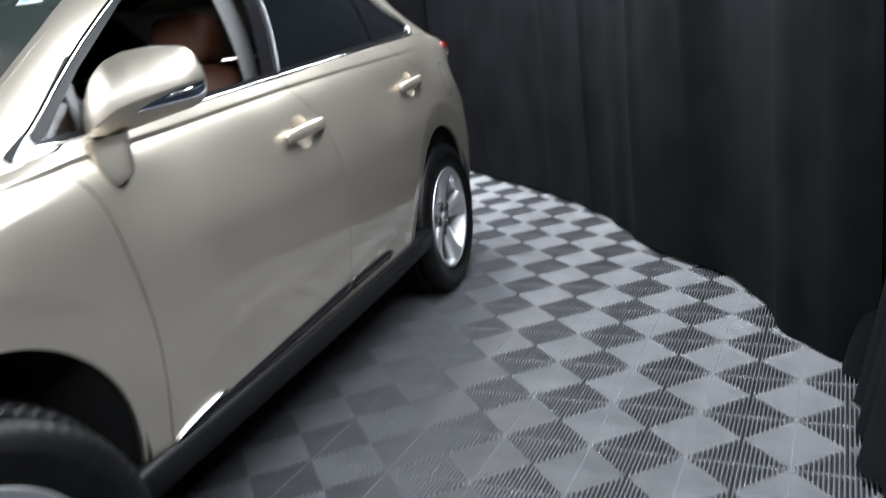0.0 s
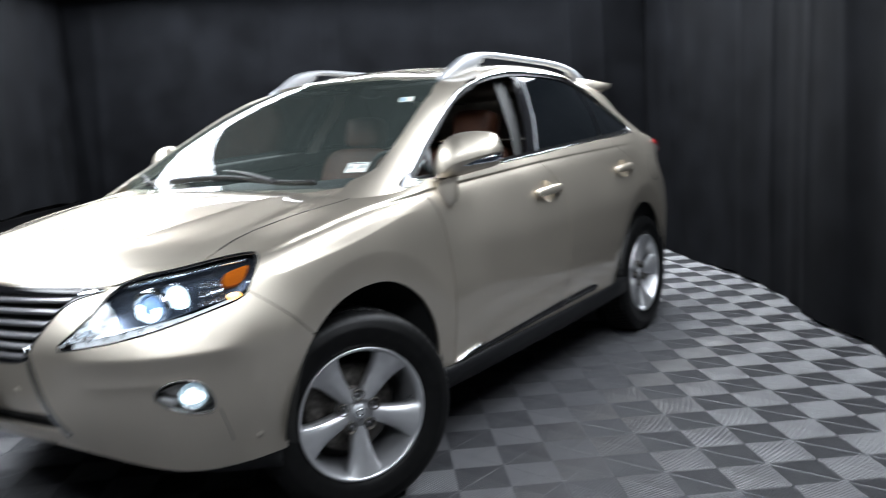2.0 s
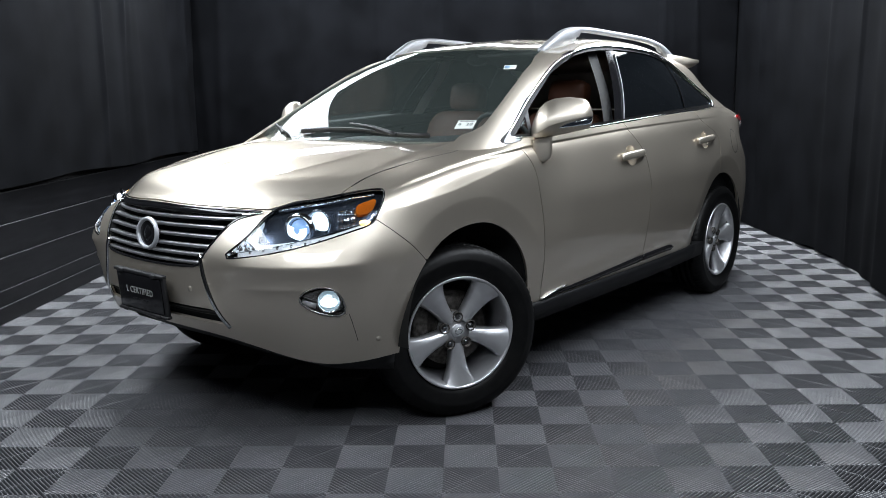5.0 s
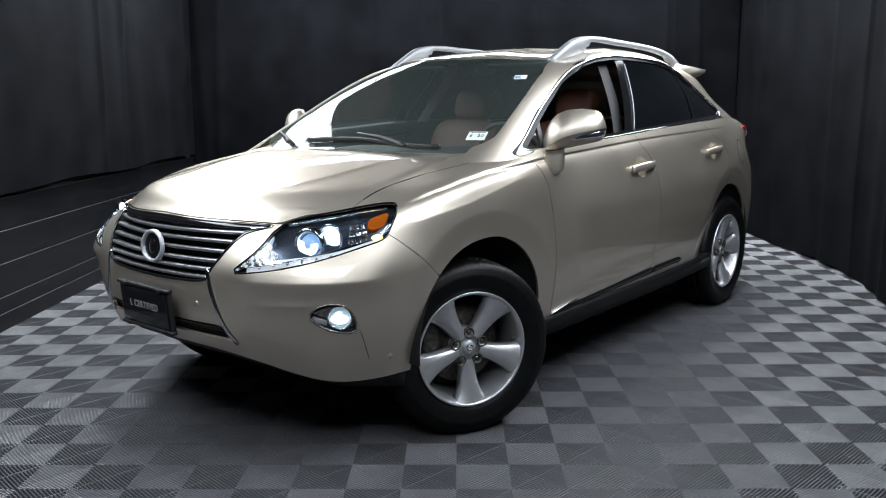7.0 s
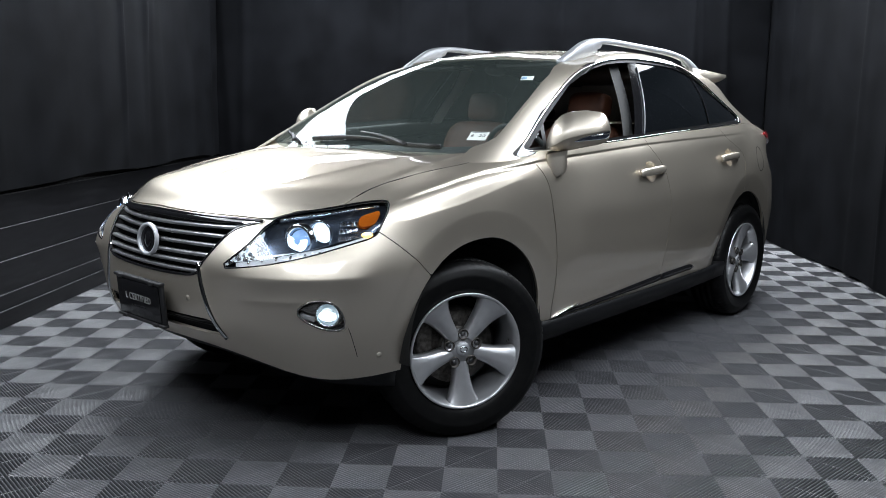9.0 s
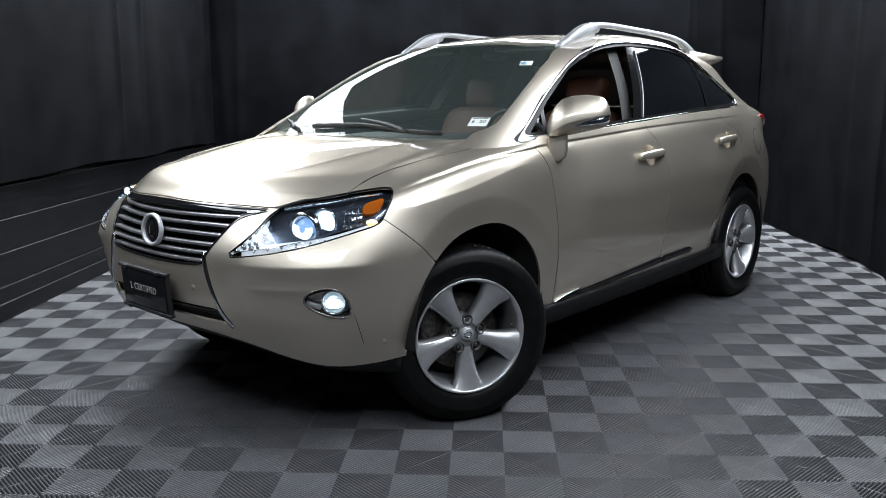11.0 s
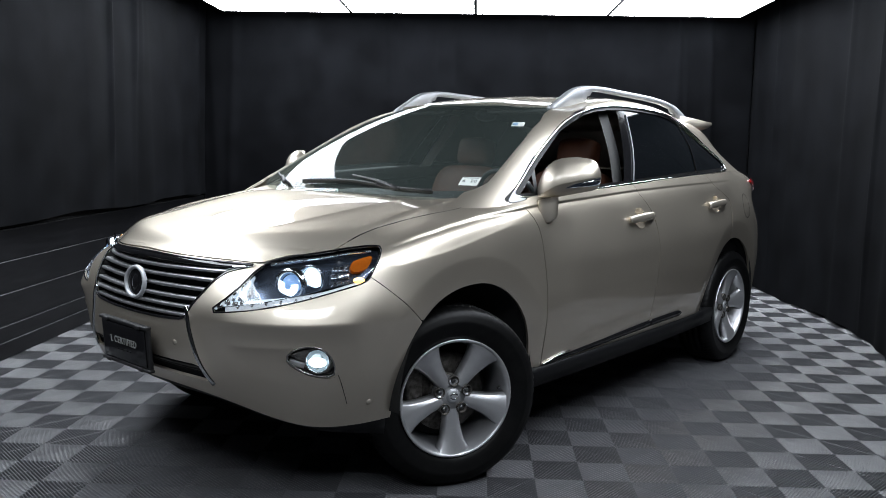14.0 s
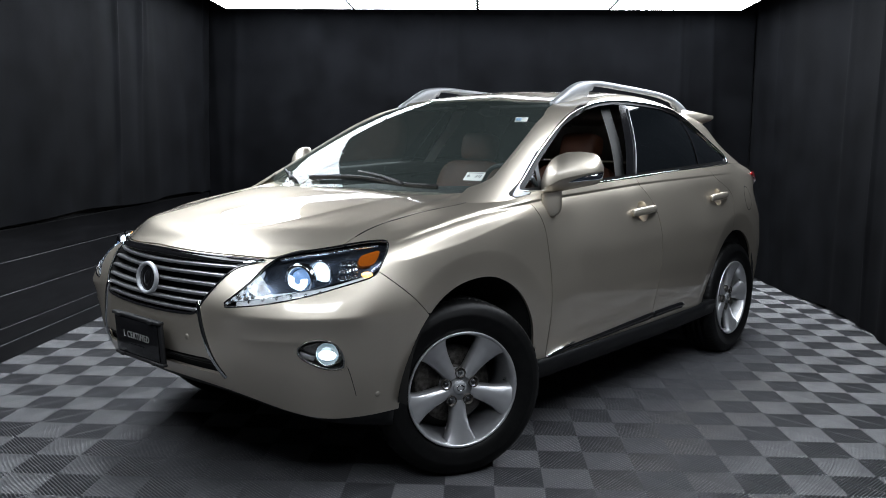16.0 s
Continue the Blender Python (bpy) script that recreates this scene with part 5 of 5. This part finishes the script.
# ---- roof: rails, spoiler, wipers ----
for sgn in (1, -1):
    xs = np.linspace(-1.075, -2.745, 70)
    top = spline(*(lambda k: (k, -xs))([1.075, 1.16, 1.26, 1.37, 1.67, 2.0, 2.45, 2.6, 2.745])) @ np.array([1.585, 1.628, 1.678, 1.704, 1.710, 1.700, 1.668, 1.638, 1.585])
    base = np.interp(xs, (-2.745, -2.4, -2.15, -1.82, -1.54, -1.33, -1.075), (1.57, 1.605, 1.632, 1.650, 1.638, 1.606, 1.57)) - 0.012
    low = np.where((xs < -1.43) & (xs > -2.50), np.maximum(top - 0.030, base), base)
    low = np.where((xs < -1.38) & (xs >= -1.43), base * 0.35 + (top - 0.03) * 0.65, low)
    low = np.where((xs <= -2.50) & (xs > -2.56), base * 0.4 + (top - 0.03) * 0.6, low)
    verts, faces, k = [], [], 6
    for x, t, l in zip(xs, top, low):
        yc = np.interp(x, (-2.745, -2.3, -1.6, -1.075), (0.515, 0.545, 0.560, 0.548))
        for dy, z in ((-0.016, l), (-0.018, t - 0.010), (-0.010, t), (0.010, t - 0.001), (0.020, t - 0.012), (0.022, l)):
            verts.append((x, (yc + dy) * sgn, z))
    for i in range(len(xs) - 1):
        faces += [(i * k + j, i * k + (j + 1) % k, (i + 1) * k + (j + 1) % k, (i + 1) * k + j) for j in range(k)]
    faces += [tuple(range(k)), tuple(range(len(verts) - k, len(verts)))]
    rail = mesh_of(verts, faces)
    bmesh.ops.recalc_face_normals(rail, faces=rail.faces)
    part("roof_rail", rail, SATIN, car, "silver roof rail")

rows = []
for y in np.linspace(-0.56, 0.56, 29):
    k = 1 - (abs(y) / 0.62) ** 2.5
    tipx = -3.02 - 0.12 * k ** 0.5
    rows.append([(-2.60, y, 1.585 + 0.035 * k), (-2.85, y, 1.575 + 0.03 * k), (tipx + 0.1, y, 1.565 + 0.03 * k), (tipx, y, 1.562 + 0.03 * k), (tipx, y, 1.542 + 0.03 * k), (tipx + 0.08, y, 1.52 + 0.02 * k), (-2.85, y, 1.50), (-2.60, y, 1.50)])
verts = [p for r in rows for p in r]
faces = [(i * 8 + j, i * 8 + (j + 1) % 8, i * 8 + 8 + (j + 1) % 8, i * 8 + 8 + j) for i in range(28) for j in range(8)] + [tuple(range(8)), tuple(range(28 * 8, 29 * 8))]
spoiler = mesh_of(verts, faces)
bmesh.ops.recalc_face_normals(spoiler, faces=spoiler.faces)
part("spoiler", spoiler, PAINT, car, "body-coloured roof spoiler")

part("cowl", sweep(curve([(-0.27, -0.68, 1.13), (-0.19, -0.37, 1.115), (-0.165, 0, 1.112), (-0.19, 0.37, 1.115), (-0.27, 0.68, 1.13)], 30), [(-0.07, 0.0), (0.05, 0.0), (0.05, -0.05), (-0.07, -0.05)]), BLACK, car)
SCREEN = (-SCREEN_SKIN.col(7), SCREEN_SKIN.col(7), 0.0, SCREEN_SKIN.top)
for spots, arm in ((((-0.306, 1.172), (-0.091, 1.184), (0.07, 1.185), (0.39, 1.165), (0.545, 1.163)), ((0.03, 1.198), (0.234, 1.178), (0.38, 1.152))), (((-0.62, 1.198), (-0.592, 1.192), (-0.513, 1.178), (-0.391, 1.154)), ((-0.5, 1.178), (-0.41, 1.148)))):
    line, line_n = SCREEN_SKIN.find(curve(spots, 16), front_view, SCREEN, -0.012)
    wiper = new("wiper")
    wiper.parent = car
    part("blade", sweep(line, [(-0.006, -0.012), (-0.007, 0.004), (0, 0.012), (0.007, 0.004), (0.006, -0.012)], ups=line_n), BLACK, wiper)
    line, line_n = SCREEN_SKIN.find(curve(arm, 10), front_view, SCREEN, -0.03)
    part("arm", sweep(line, ring_section(0.009, 8, 0.7), ups=line_n, scale=np.linspace(0.7, 1.4, 10)), BLACK, wiper)


def stuck(w, h, spot, mat, parent, label=""):
    """A flat sticker on the windscreen."""
    (c, n), = zip(*SCREEN_SKIN.find([spot], front_view, SCREEN, 0.002))
    bm = box((w, h, 0.001))
    ob = part("sticker", bm, mat, parent, label, False)
    ob.matrix_basis = facing(c, n)
    return ob


inspection = stuck(0.088, 0.068, (0.653, 1.219), PAPER, windscreen, "white inspection sticker")
lettering("6  20", 0.030, INK, inspection, pose(0, 0.0, 0.0012))
part("printed_bar", box((0.07, 0.004, 0.0008), (0, 0.026, 0.001)), INK, inspection)
tag = stuck(0.062, 0.05, (0.551, 1.484), PAPER, windscreen, "small white windscreen tag")
part("printed_bar", box((0.026, 0.03, 0.0008), (-0.014, 0.0, 0.001)), PALE_BLUE, tag)

# ---- cabin ----
cabin = new("cabin")
cabin.parent = car
tagged(cabin, "cabin with saddle-brown leather seats and a black dashboard")
dash_line = [(-0.80, -0.70, 1.06), (-0.74, -0.4, 1.085), (-0.72, 0.0, 1.085), (-0.76, 0.35, 1.10), (-0.82, 0.70, 1.06)]
part("dashboard", sweep(curve(dash_line, 30), [(0.38, -0.02), (0.2, 0.035), (0.02, 0.045), (-0.10, 0.02), (-0.14, -0.05), (-0.10, -0.20), (-0.04, -0.40), (0.38, -0.40)]), DASH, cabin)
part("cabin_floor", box((2.5, 1.5, 0.06), (-1.75, 0, 0.42), 0.02), UNDER, cabin)
part("headlining", panel(GLASSHOUSE, (-GLASSHOUSE.col(9), GLASSHOUSE.col(9), GLASSHOUSE.v[2] - 0.02, GLASSHOUSE.top), (80, 40), lambda p: p[..., 0] + 1.06, inset=0.035, rim=0), TRIM_DARK, cabin)
belt_trim = lambda z: np.interp(z, (1.207, 1.58), (-1.385, -1.505))
trim = glass_piece(None, lambda p: np.maximum(p[..., 0] - belt_trim(p[..., 2]) - 0.06, belt_trim(p[..., 2]) - 0.04 - p[..., 0]), 0.055)
# far piece takes the lighter copy so that it looks lit
far_edge = lambda z: np.interp(z, (1.2, 1.46), (-1.53, -1.65))
trim2 = mirrored(glass_piece(None, lambda p: np.maximum(p[..., 0] - far_edge(p[..., 2]), far_edge(p[..., 2]) - 0.105 - p[..., 0]), 0.055))
part("pillar_trim", trim, TRIM_GREY, cabin, "grey pillar trim, toned for the light on its side")
part("pillar_trim", trim2, TRIM_LIT, cabin, "grey pillar trim, toned for the light on its side")
capping, capping_n = PANES.find(curve([(-0.62, 1.165), (-0.95, 1.178), (-1.345, 1.196), (-1.8, 1.207), (-2.265, 1.22)], 24), side_view, PU, 0.04)
lining = sweep(capping, [(-0.05, -0.02), (0.018, -0.02), (0.024, 0.0), (0.018, 0.022), (-0.05, 0.022)], ups=capping_n)
part("door_capping", mirrored(lining), TRIM_DARK, cabin)
for s in (1, -1):
    door_card = panel(SIDE, (SIDE.col(6) + 0.1, SIDE.col(11), SIDE.v[2], SIDE.v[7]), (60, 20), lambda p: p[..., 0] + 0.62, inset=0.07, rim=0)
    part("door_card", door_card if s > 0 else mirrored(door_card), DASH, cabin)


def cushion(size, at, turn=0.0, bulge=0.12):
    """A stuffed, round-cornered block, fuller in the middle of its faces."""
    bm = bmesh.new()
    bmesh.ops.create_cube(bm, size=2)
    bmesh.ops.subdivide_edges(bm, edges=bm.edges[:], cuts=9, use_grid_fill=True)
    half = Vector(size) / 2
    for v in bm.verts:
        c = v.co.copy()
        r = (abs(c.x) ** 5 + abs(c.y) ** 5 + abs(c.z) ** 5) ** 0.2
        c = c / r
        puff = 1 + bulge * (2 - abs(c.y) ** 2 - abs(c.z) ** 2)
        v.co = Vector((c.x * half.x * puff, c.y * half.y, c.z * half.z))
    bm.transform(pose(*at, 0, turn, 0))
    return bm


for y in (0.38, -0.38):
    seat = new("seat")
    seat.parent = cabin
    part("seat_base", cushion((0.52, 0.52, 0.20), (-1.20, y, 0.66), 6), LEATHER, seat)
    part("backrest", cushion((0.17, 0.54, 0.66), (-1.53, y, 0.925), -16), LEATHER, seat)
    part("headrest", cushion((0.12, 0.24, 0.18), (-1.645, y, 1.335), -12), LEATHER, seat, "brown leather headrest")
    for d in (-0.07, 0.07):
        part("post", lathe([(0.006, 0), (0.006, 0.16)], 10, pose(-1.605, y + d, 1.20, 0, -14, 0)), CHROME, seat)
bench = new("rear_bench")
bench.parent = cabin
part("seat_base", cushion((0.5, 1.25, 0.18), (-2.05, 0, 0.68), 6), LEATHER, bench)
part("backrest", cushion((0.16, 1.25, 0.6), (-2.36, 0, 0.94), -18), LEATHER, bench)
steer = lathe([(0.178, 0.0), (0.184, 0.012), (0.192, 0.015), (0.2, 0.011), (0.203, 0.0), (0.2, -0.011), (0.192, -0.015), (0.184, -0.012)], 40, pose(-0.98, 0.38, 1.08, 0, -64, 0), closed=True)
wheel_rim = part("steering_wheel", steer, DASH, cabin)
part("boss", lathe([(0.0, 0.03), (0.05, 0.025), (0.075, 0.0), (0.05, -0.05)], 28, pose(-0.97, 0.38, 1.075, 0, -64, 0)), DASH, wheel_rim)
part("spoke_bar", box((0.05, 0.36, 0.018), (0, 0, 0.0), 0.006, 2, pose(-0.975, 0.38, 1.08, 0, -64, 0)), SATIN, wheel_rim)
glance = facing((-1.13, 0.095, 1.543), (0.84, 0.5, -0.1)) @ Matrix.Diagonal((1.35, 0.72, 1, 1))
inner_mirror = part("rear_view_mirror", lathe([(0.0, -0.03), (0.03, -0.03), (0.043, -0.012), (0.044, 0.0), (0.0, 0.002)], 36, glance), BLACK, cabin)
part("mirror_rim", lathe([(0.040, 0.002), (0.043, 0.006), (0.0465, 0.002), (0.045, -0.004)], 36, glance), TRIM_GREY, inner_mirror)
part("mirror_stem", box((0.02, 0.02, 0.08), (-1.15, 0.085, 1.575), 0.004), BLACK, inner_mirror)
part("sun_visor", box((0.18, 0.38, 0.018), (-1.15, 0.34, 1.56), 0.007, 2, None), TRIM_DARK, cabin)
part("sun_visor", box((0.18, 0.38, 0.018), (-1.15, -0.34, 1.56), 0.007, 2, None), TRIM_DARK, cabin)

# ---- the studio ----
def pleated(path, low, high, depth, pitch, seed, hem=0.0, flare=(0, 0)):
    """A hung drape along a path of (x, y) in the room, with uneven folds."""
    rng = random.Random(seed)
    pts = curve([(x, y, 0) for x, y in path], max(40, int(len(path) * 60)))
    step = np.r_[0, np.cumsum(np.linalg.norm(np.diff(pts, axis=0), axis=1))]
    n = int(step[-1] / 0.022)
    s = np.linspace(0, step[-1], n)
    x, y = np.interp(s, step, pts[:, 0]), np.interp(s, step, pts[:, 1])
    tx, ty = np.gradient(x), np.gradient(y)
    ln = np.hypot(tx, ty)
    nx, ny = -ty / ln, tx / ln
    # folds: phase drifts so that the pitch varies
    phase, drift, amp = np.cumsum(np.full(n, 0.022 / pitch)), np.zeros(n), np.ones(n)
    for f, a in ((0.9, 0.9), (2.1, 0.5), (3.7, 0.3)):
        drift += a * np.sin(s * f + rng.uniform(0, 6.28))
        amp += 0.28 * np.sin(s * f * 1.7 + rng.uniform(0, 6.28))
    amp = np.clip(amp, 0.15, 1.9)
    # a few deep creases that run part of the way down
    creases = [(rng.uniform(0, s[-1]), rng.uniform(0.02, 0.06), rng.uniform(0.008, 0.028), rng.uniform(0.0, 0.5), rng.uniform(-0.12, 0.12)) for _ in range(int(s[-1] * 1.6))]
    rows = 26
    verts, faces = [], []
    for r in range(rows):
        k = r / (rows - 1)
        wave = np.sin(2 * math.pi * (phase + drift * 0.35 + 0.05 * math.sin(k * 3 + seed)))
        wave = np.sign(wave) * np.abs(wave) ** 0.8
        slow = np.sin(s * 1.3 + k * 1.5 + seed) * 0.012 + np.sin(s * 5.1 - k * 2.2) * 0.006
        d = depth * amp * (1.0 - 0.45 * k) * wave + slow
        for at, wide, deep, end, lean_by in creases:
            d = d - deep * min(1.0, max(0.0, (k - end) * 4) + 0.25) * np.exp(-((s - at - lean_by * (1 - k)) / wide) ** 2)
        z = low + (high - low) * k + (1 - k) ** 6 * hem * np.sin(s * 3.3 + seed)
        lean = (1 - k) ** 3
        verts.append(np.stack([x + nx * d + flare[0] * lean, y + ny * d + flare[1] * lean, np.broadcast_to(z, x.shape)], 1))
    verts = np.concatenate(verts)
    faces = [(r * n + i, r * n + i + 1, (r + 1) * n + i + 1, (r + 1) * n + i) for r in range(rows - 1) for i in range(n - 1)]
    me = bpy.data.meshes.new("curtain")
    me.from_pydata([tuple(v) for v in verts], [], faces)
    me.shade_smooth()
    me.materials.append(CURTAIN)
    ob = new("curtain", me)
    ob.matrix_basis = ROOM
    return ob


TOP = 2.86
drapes = (
    ([(-4.0, 5.05), (-3.2, 5.0), (-1.0, 5.02), (0.8, 5.0), (1.72, 5.02)], 0.012, TOP, 0.009, 0.45, 3, "black pleated drape hung across the back of the studio"),
    ([(1.73, 4.98), (1.79, 4.2), (1.84, 3.4), (1.86, 2.65), (1.76, 2.0), (1.63, 1.35), (1.63, 0.85), (1.51, 0.52), (1.39, 0.2), (1.42, -0.1)], 0.012, TOP, 0.008, 0.42, 8, "black pleated drape reaching the floor beside the tiles"),
    ([(1.86, 0.1), (1.72, -0.12), (1.54, -0.3), (1.38, -0.46), (1.27, -0.7), (1.28, -1.2), (1.58, -2.3), (1.9, -4.2), (2.0, -6.4)], 0.012, TOP, 0.03, 0.24, 5, "black drape gathered in heavy folds on the tiles"),
    ([(-3.955, -6.4), (-3.96, -2.0), (-3.955, 1.0), (-3.96, 3.2), (-3.95, 4.98)], 0.838, TOP, 0.010, 0.62, 11, "black drape hung over the boarded wall"),
)
for path, low, high, depth, pitch, seed, label in drapes:
    tagged(pleated(path, low, high, depth, pitch, seed, 0.012, (-0.46, -0.1) if seed == 5 else (0, 0)), label, "curtain", "studio drapes")

room_low, room_high = (-4.1, -6.6), (2.3, 5.2)
mid = ((room_low[0] + room_high[0]) / 2, (room_low[1] + room_high[1]) / 2)
size = (room_high[0] - room_low[0], room_high[1] - room_low[1])
for name, dims, at in (("wall_back", (size[0], 0.1, 3.0), (mid[0], room_high[1] + 0.05, 1.5)), ("wall_front", (size[0], 0.1, 3.0), (mid[0], room_low[1] - 0.05, 1.5)),
                       ("wall_right", (0.1, size[1], 3.0), (room_high[0] + 0.05, mid[1], 1.5)), ("wall_left", (0.1, size[1], 3.0), (room_low[0] - 0.03, mid[1], 1.5))):
    w = part(name, box(dims, at), GREY_WALL if name == "wall_front" else CEILING, None,
             "plain dark grey painted wall closing the studio" if name == "wall_front" else "plain black studio wall behind the drapes", False)
    w.matrix_basis = ROOM
    tagged(w, kind="structure", category="wall")
    if name == "wall_left":
        wall_left = w
top = part("ceiling", box((size[0] + 0.2, size[1] + 0.2, 0.1), (*mid, 2.99)), CEILING, None, "black studio ceiling", False)
top.matrix_basis = ROOM
tagged(top, kind="structure", category="ceiling")

# horizontal boards of the low wall over a skirting board; paler strips paint their edge highlights
for k in range(4):
    low, high = 0.2 * k + 0.002, 0.2 * k + 0.196
    part("plank", box((0.03, size[1] - 0.05, high - low), (-4.012 - 0.007 * k, mid[1], (low + high) / 2), 0.004, 2), BOARD, wall_left, "", False)
    part("plank_edge", box((0.02, size[1] - 0.05, 0.006), (-4.006 - 0.007 * k, mid[1], high - 0.001), 0.002, 1), BOARD_GLINT, wall_left, "", False)
part("skirting", box((0.016, size[1] - 0.05, 0.1), (-3.988, mid[1], 0.05), 0.004, 2), BOARD, wall_left, "", False)
part("skirting_edge", box((0.014, size[1] - 0.05, 0.007), (-3.986, mid[1], 0.101), 0.002, 1), BOARD_GLINT, wall_left, "", False)

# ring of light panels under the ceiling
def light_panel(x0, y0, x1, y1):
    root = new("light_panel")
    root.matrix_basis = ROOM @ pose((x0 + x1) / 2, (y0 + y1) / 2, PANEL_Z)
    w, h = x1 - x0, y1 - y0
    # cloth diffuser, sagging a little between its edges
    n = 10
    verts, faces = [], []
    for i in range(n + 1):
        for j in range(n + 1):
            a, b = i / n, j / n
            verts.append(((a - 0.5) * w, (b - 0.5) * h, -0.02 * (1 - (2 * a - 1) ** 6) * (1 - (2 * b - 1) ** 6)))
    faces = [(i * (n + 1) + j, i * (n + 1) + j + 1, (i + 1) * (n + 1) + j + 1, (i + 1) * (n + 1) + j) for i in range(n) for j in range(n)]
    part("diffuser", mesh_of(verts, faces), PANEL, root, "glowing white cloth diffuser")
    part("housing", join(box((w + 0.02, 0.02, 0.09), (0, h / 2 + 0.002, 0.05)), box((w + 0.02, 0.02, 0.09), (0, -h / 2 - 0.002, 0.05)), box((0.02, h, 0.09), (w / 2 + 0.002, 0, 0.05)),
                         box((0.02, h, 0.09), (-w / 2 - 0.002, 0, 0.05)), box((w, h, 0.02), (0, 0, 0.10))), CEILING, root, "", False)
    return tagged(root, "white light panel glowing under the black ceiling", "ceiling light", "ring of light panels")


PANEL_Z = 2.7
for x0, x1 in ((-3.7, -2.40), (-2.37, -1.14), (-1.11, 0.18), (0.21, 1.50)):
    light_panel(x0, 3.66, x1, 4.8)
# unseen front row, added to brighten the nose and the floor before it
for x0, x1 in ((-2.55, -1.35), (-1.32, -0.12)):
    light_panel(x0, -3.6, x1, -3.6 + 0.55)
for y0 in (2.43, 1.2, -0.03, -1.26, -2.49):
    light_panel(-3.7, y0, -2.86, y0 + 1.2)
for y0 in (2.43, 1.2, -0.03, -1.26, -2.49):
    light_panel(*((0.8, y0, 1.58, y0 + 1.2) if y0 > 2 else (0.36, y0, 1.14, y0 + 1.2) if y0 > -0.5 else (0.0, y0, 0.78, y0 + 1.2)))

# floor: sub-floor and slotted snap-together tiles
ground = part("floor", box((size[0], size[1], 0.05), (*mid, -0.041)), SUBFLOOR, None, "grey slotted snap-together studio floor tiles", False)
ground.matrix_basis = ROOM
tagged(ground, kind="structure", category="floor")


def ribbed_tile():
    """A 0.4 m tile: four squares of slanted round-topped ribs, the slant turning from square to square."""
    verts, faces = [], []
    pitch, half, side = 0.2 / 11, 0.0028 * math.sqrt(2), 0.2
    lanes = [(-1.0, -0.014), (-1.0, -0.0036), (-0.75, -0.0012), (-0.3, -0.0001), (0.3, -0.0001), (0.75, -0.0012), (1.0, -0.0036), (1.0, -0.014)]

    def ends(c):
        """The line x + y = c within the square."""
        c = min(max(c, 0.0004), 2 * side - 0.0004)
        return ((c, 0.0), (0.0, c)) if c <= side else ((side, c - side), (c - side, side))

    def rib(centre, wide, drop, ox, oy, flip, cross):
        k = len(verts)
        for o, z in lanes:
            for x, y in ends(centre + o * wide):
                if flip != cross:
                    x = side - x
                verts.append((x + ox, y + oy, z + drop))
        for i in range(len(lanes) - 1):
            f = (k + 2 * i, k + 2 * i + 1, k + 2 * i + 3, k + 2 * i + 2)
            faces.append(f[::-1] if flip == cross else f)

    for i in range(2):
        for j in range(2):
            flip = (i + j) % 2 == 1
            ox, oy = i * 0.2 - 0.2, j * 0.2 - 0.2
            for k in range(22):
                rib((k + 0.5) * pitch, half, 0.0, ox, oy, flip, False)
            rib(side, 0.0022 * math.sqrt(2), -0.0022, ox, oy, flip, True)
    return verts, faces


tile_verts, tile_faces = ribbed_tile()
tile_mesh = bpy.data.meshes.new("tile")
tile_mesh.from_pydata(tile_verts, [], tile_faces)
tile_mesh.materials.append(TILE)
tile_mesh.shade_smooth()
rest = []
for i in range(-10, 6):
    for j in range(-16, 13):
        x, y = i * 0.4 + 0.2, j * 0.4 + 0.2
        if j >= -5:
            t = new("tile", tile_mesh)
            t.parent = ground
            t.matrix_basis = pose(x, y, 0)
        else:
            rest.append((x, y))
base, count = np.array(tile_verts), len(tile_verts)
verts = np.concatenate([base + (x, y, 0) for x, y in rest])
more = bpy.data.meshes.new("tile_field")
more.from_pydata([tuple(v) for v in verts], [], [tuple(i + n * count for i in f) for n in range(len(rest)) for f in tile_faces])
more.materials.append(TILE)
more.shade_smooth()
field = new("tile_field", more)
field.parent = ground
tagged(field, kind="stuff")
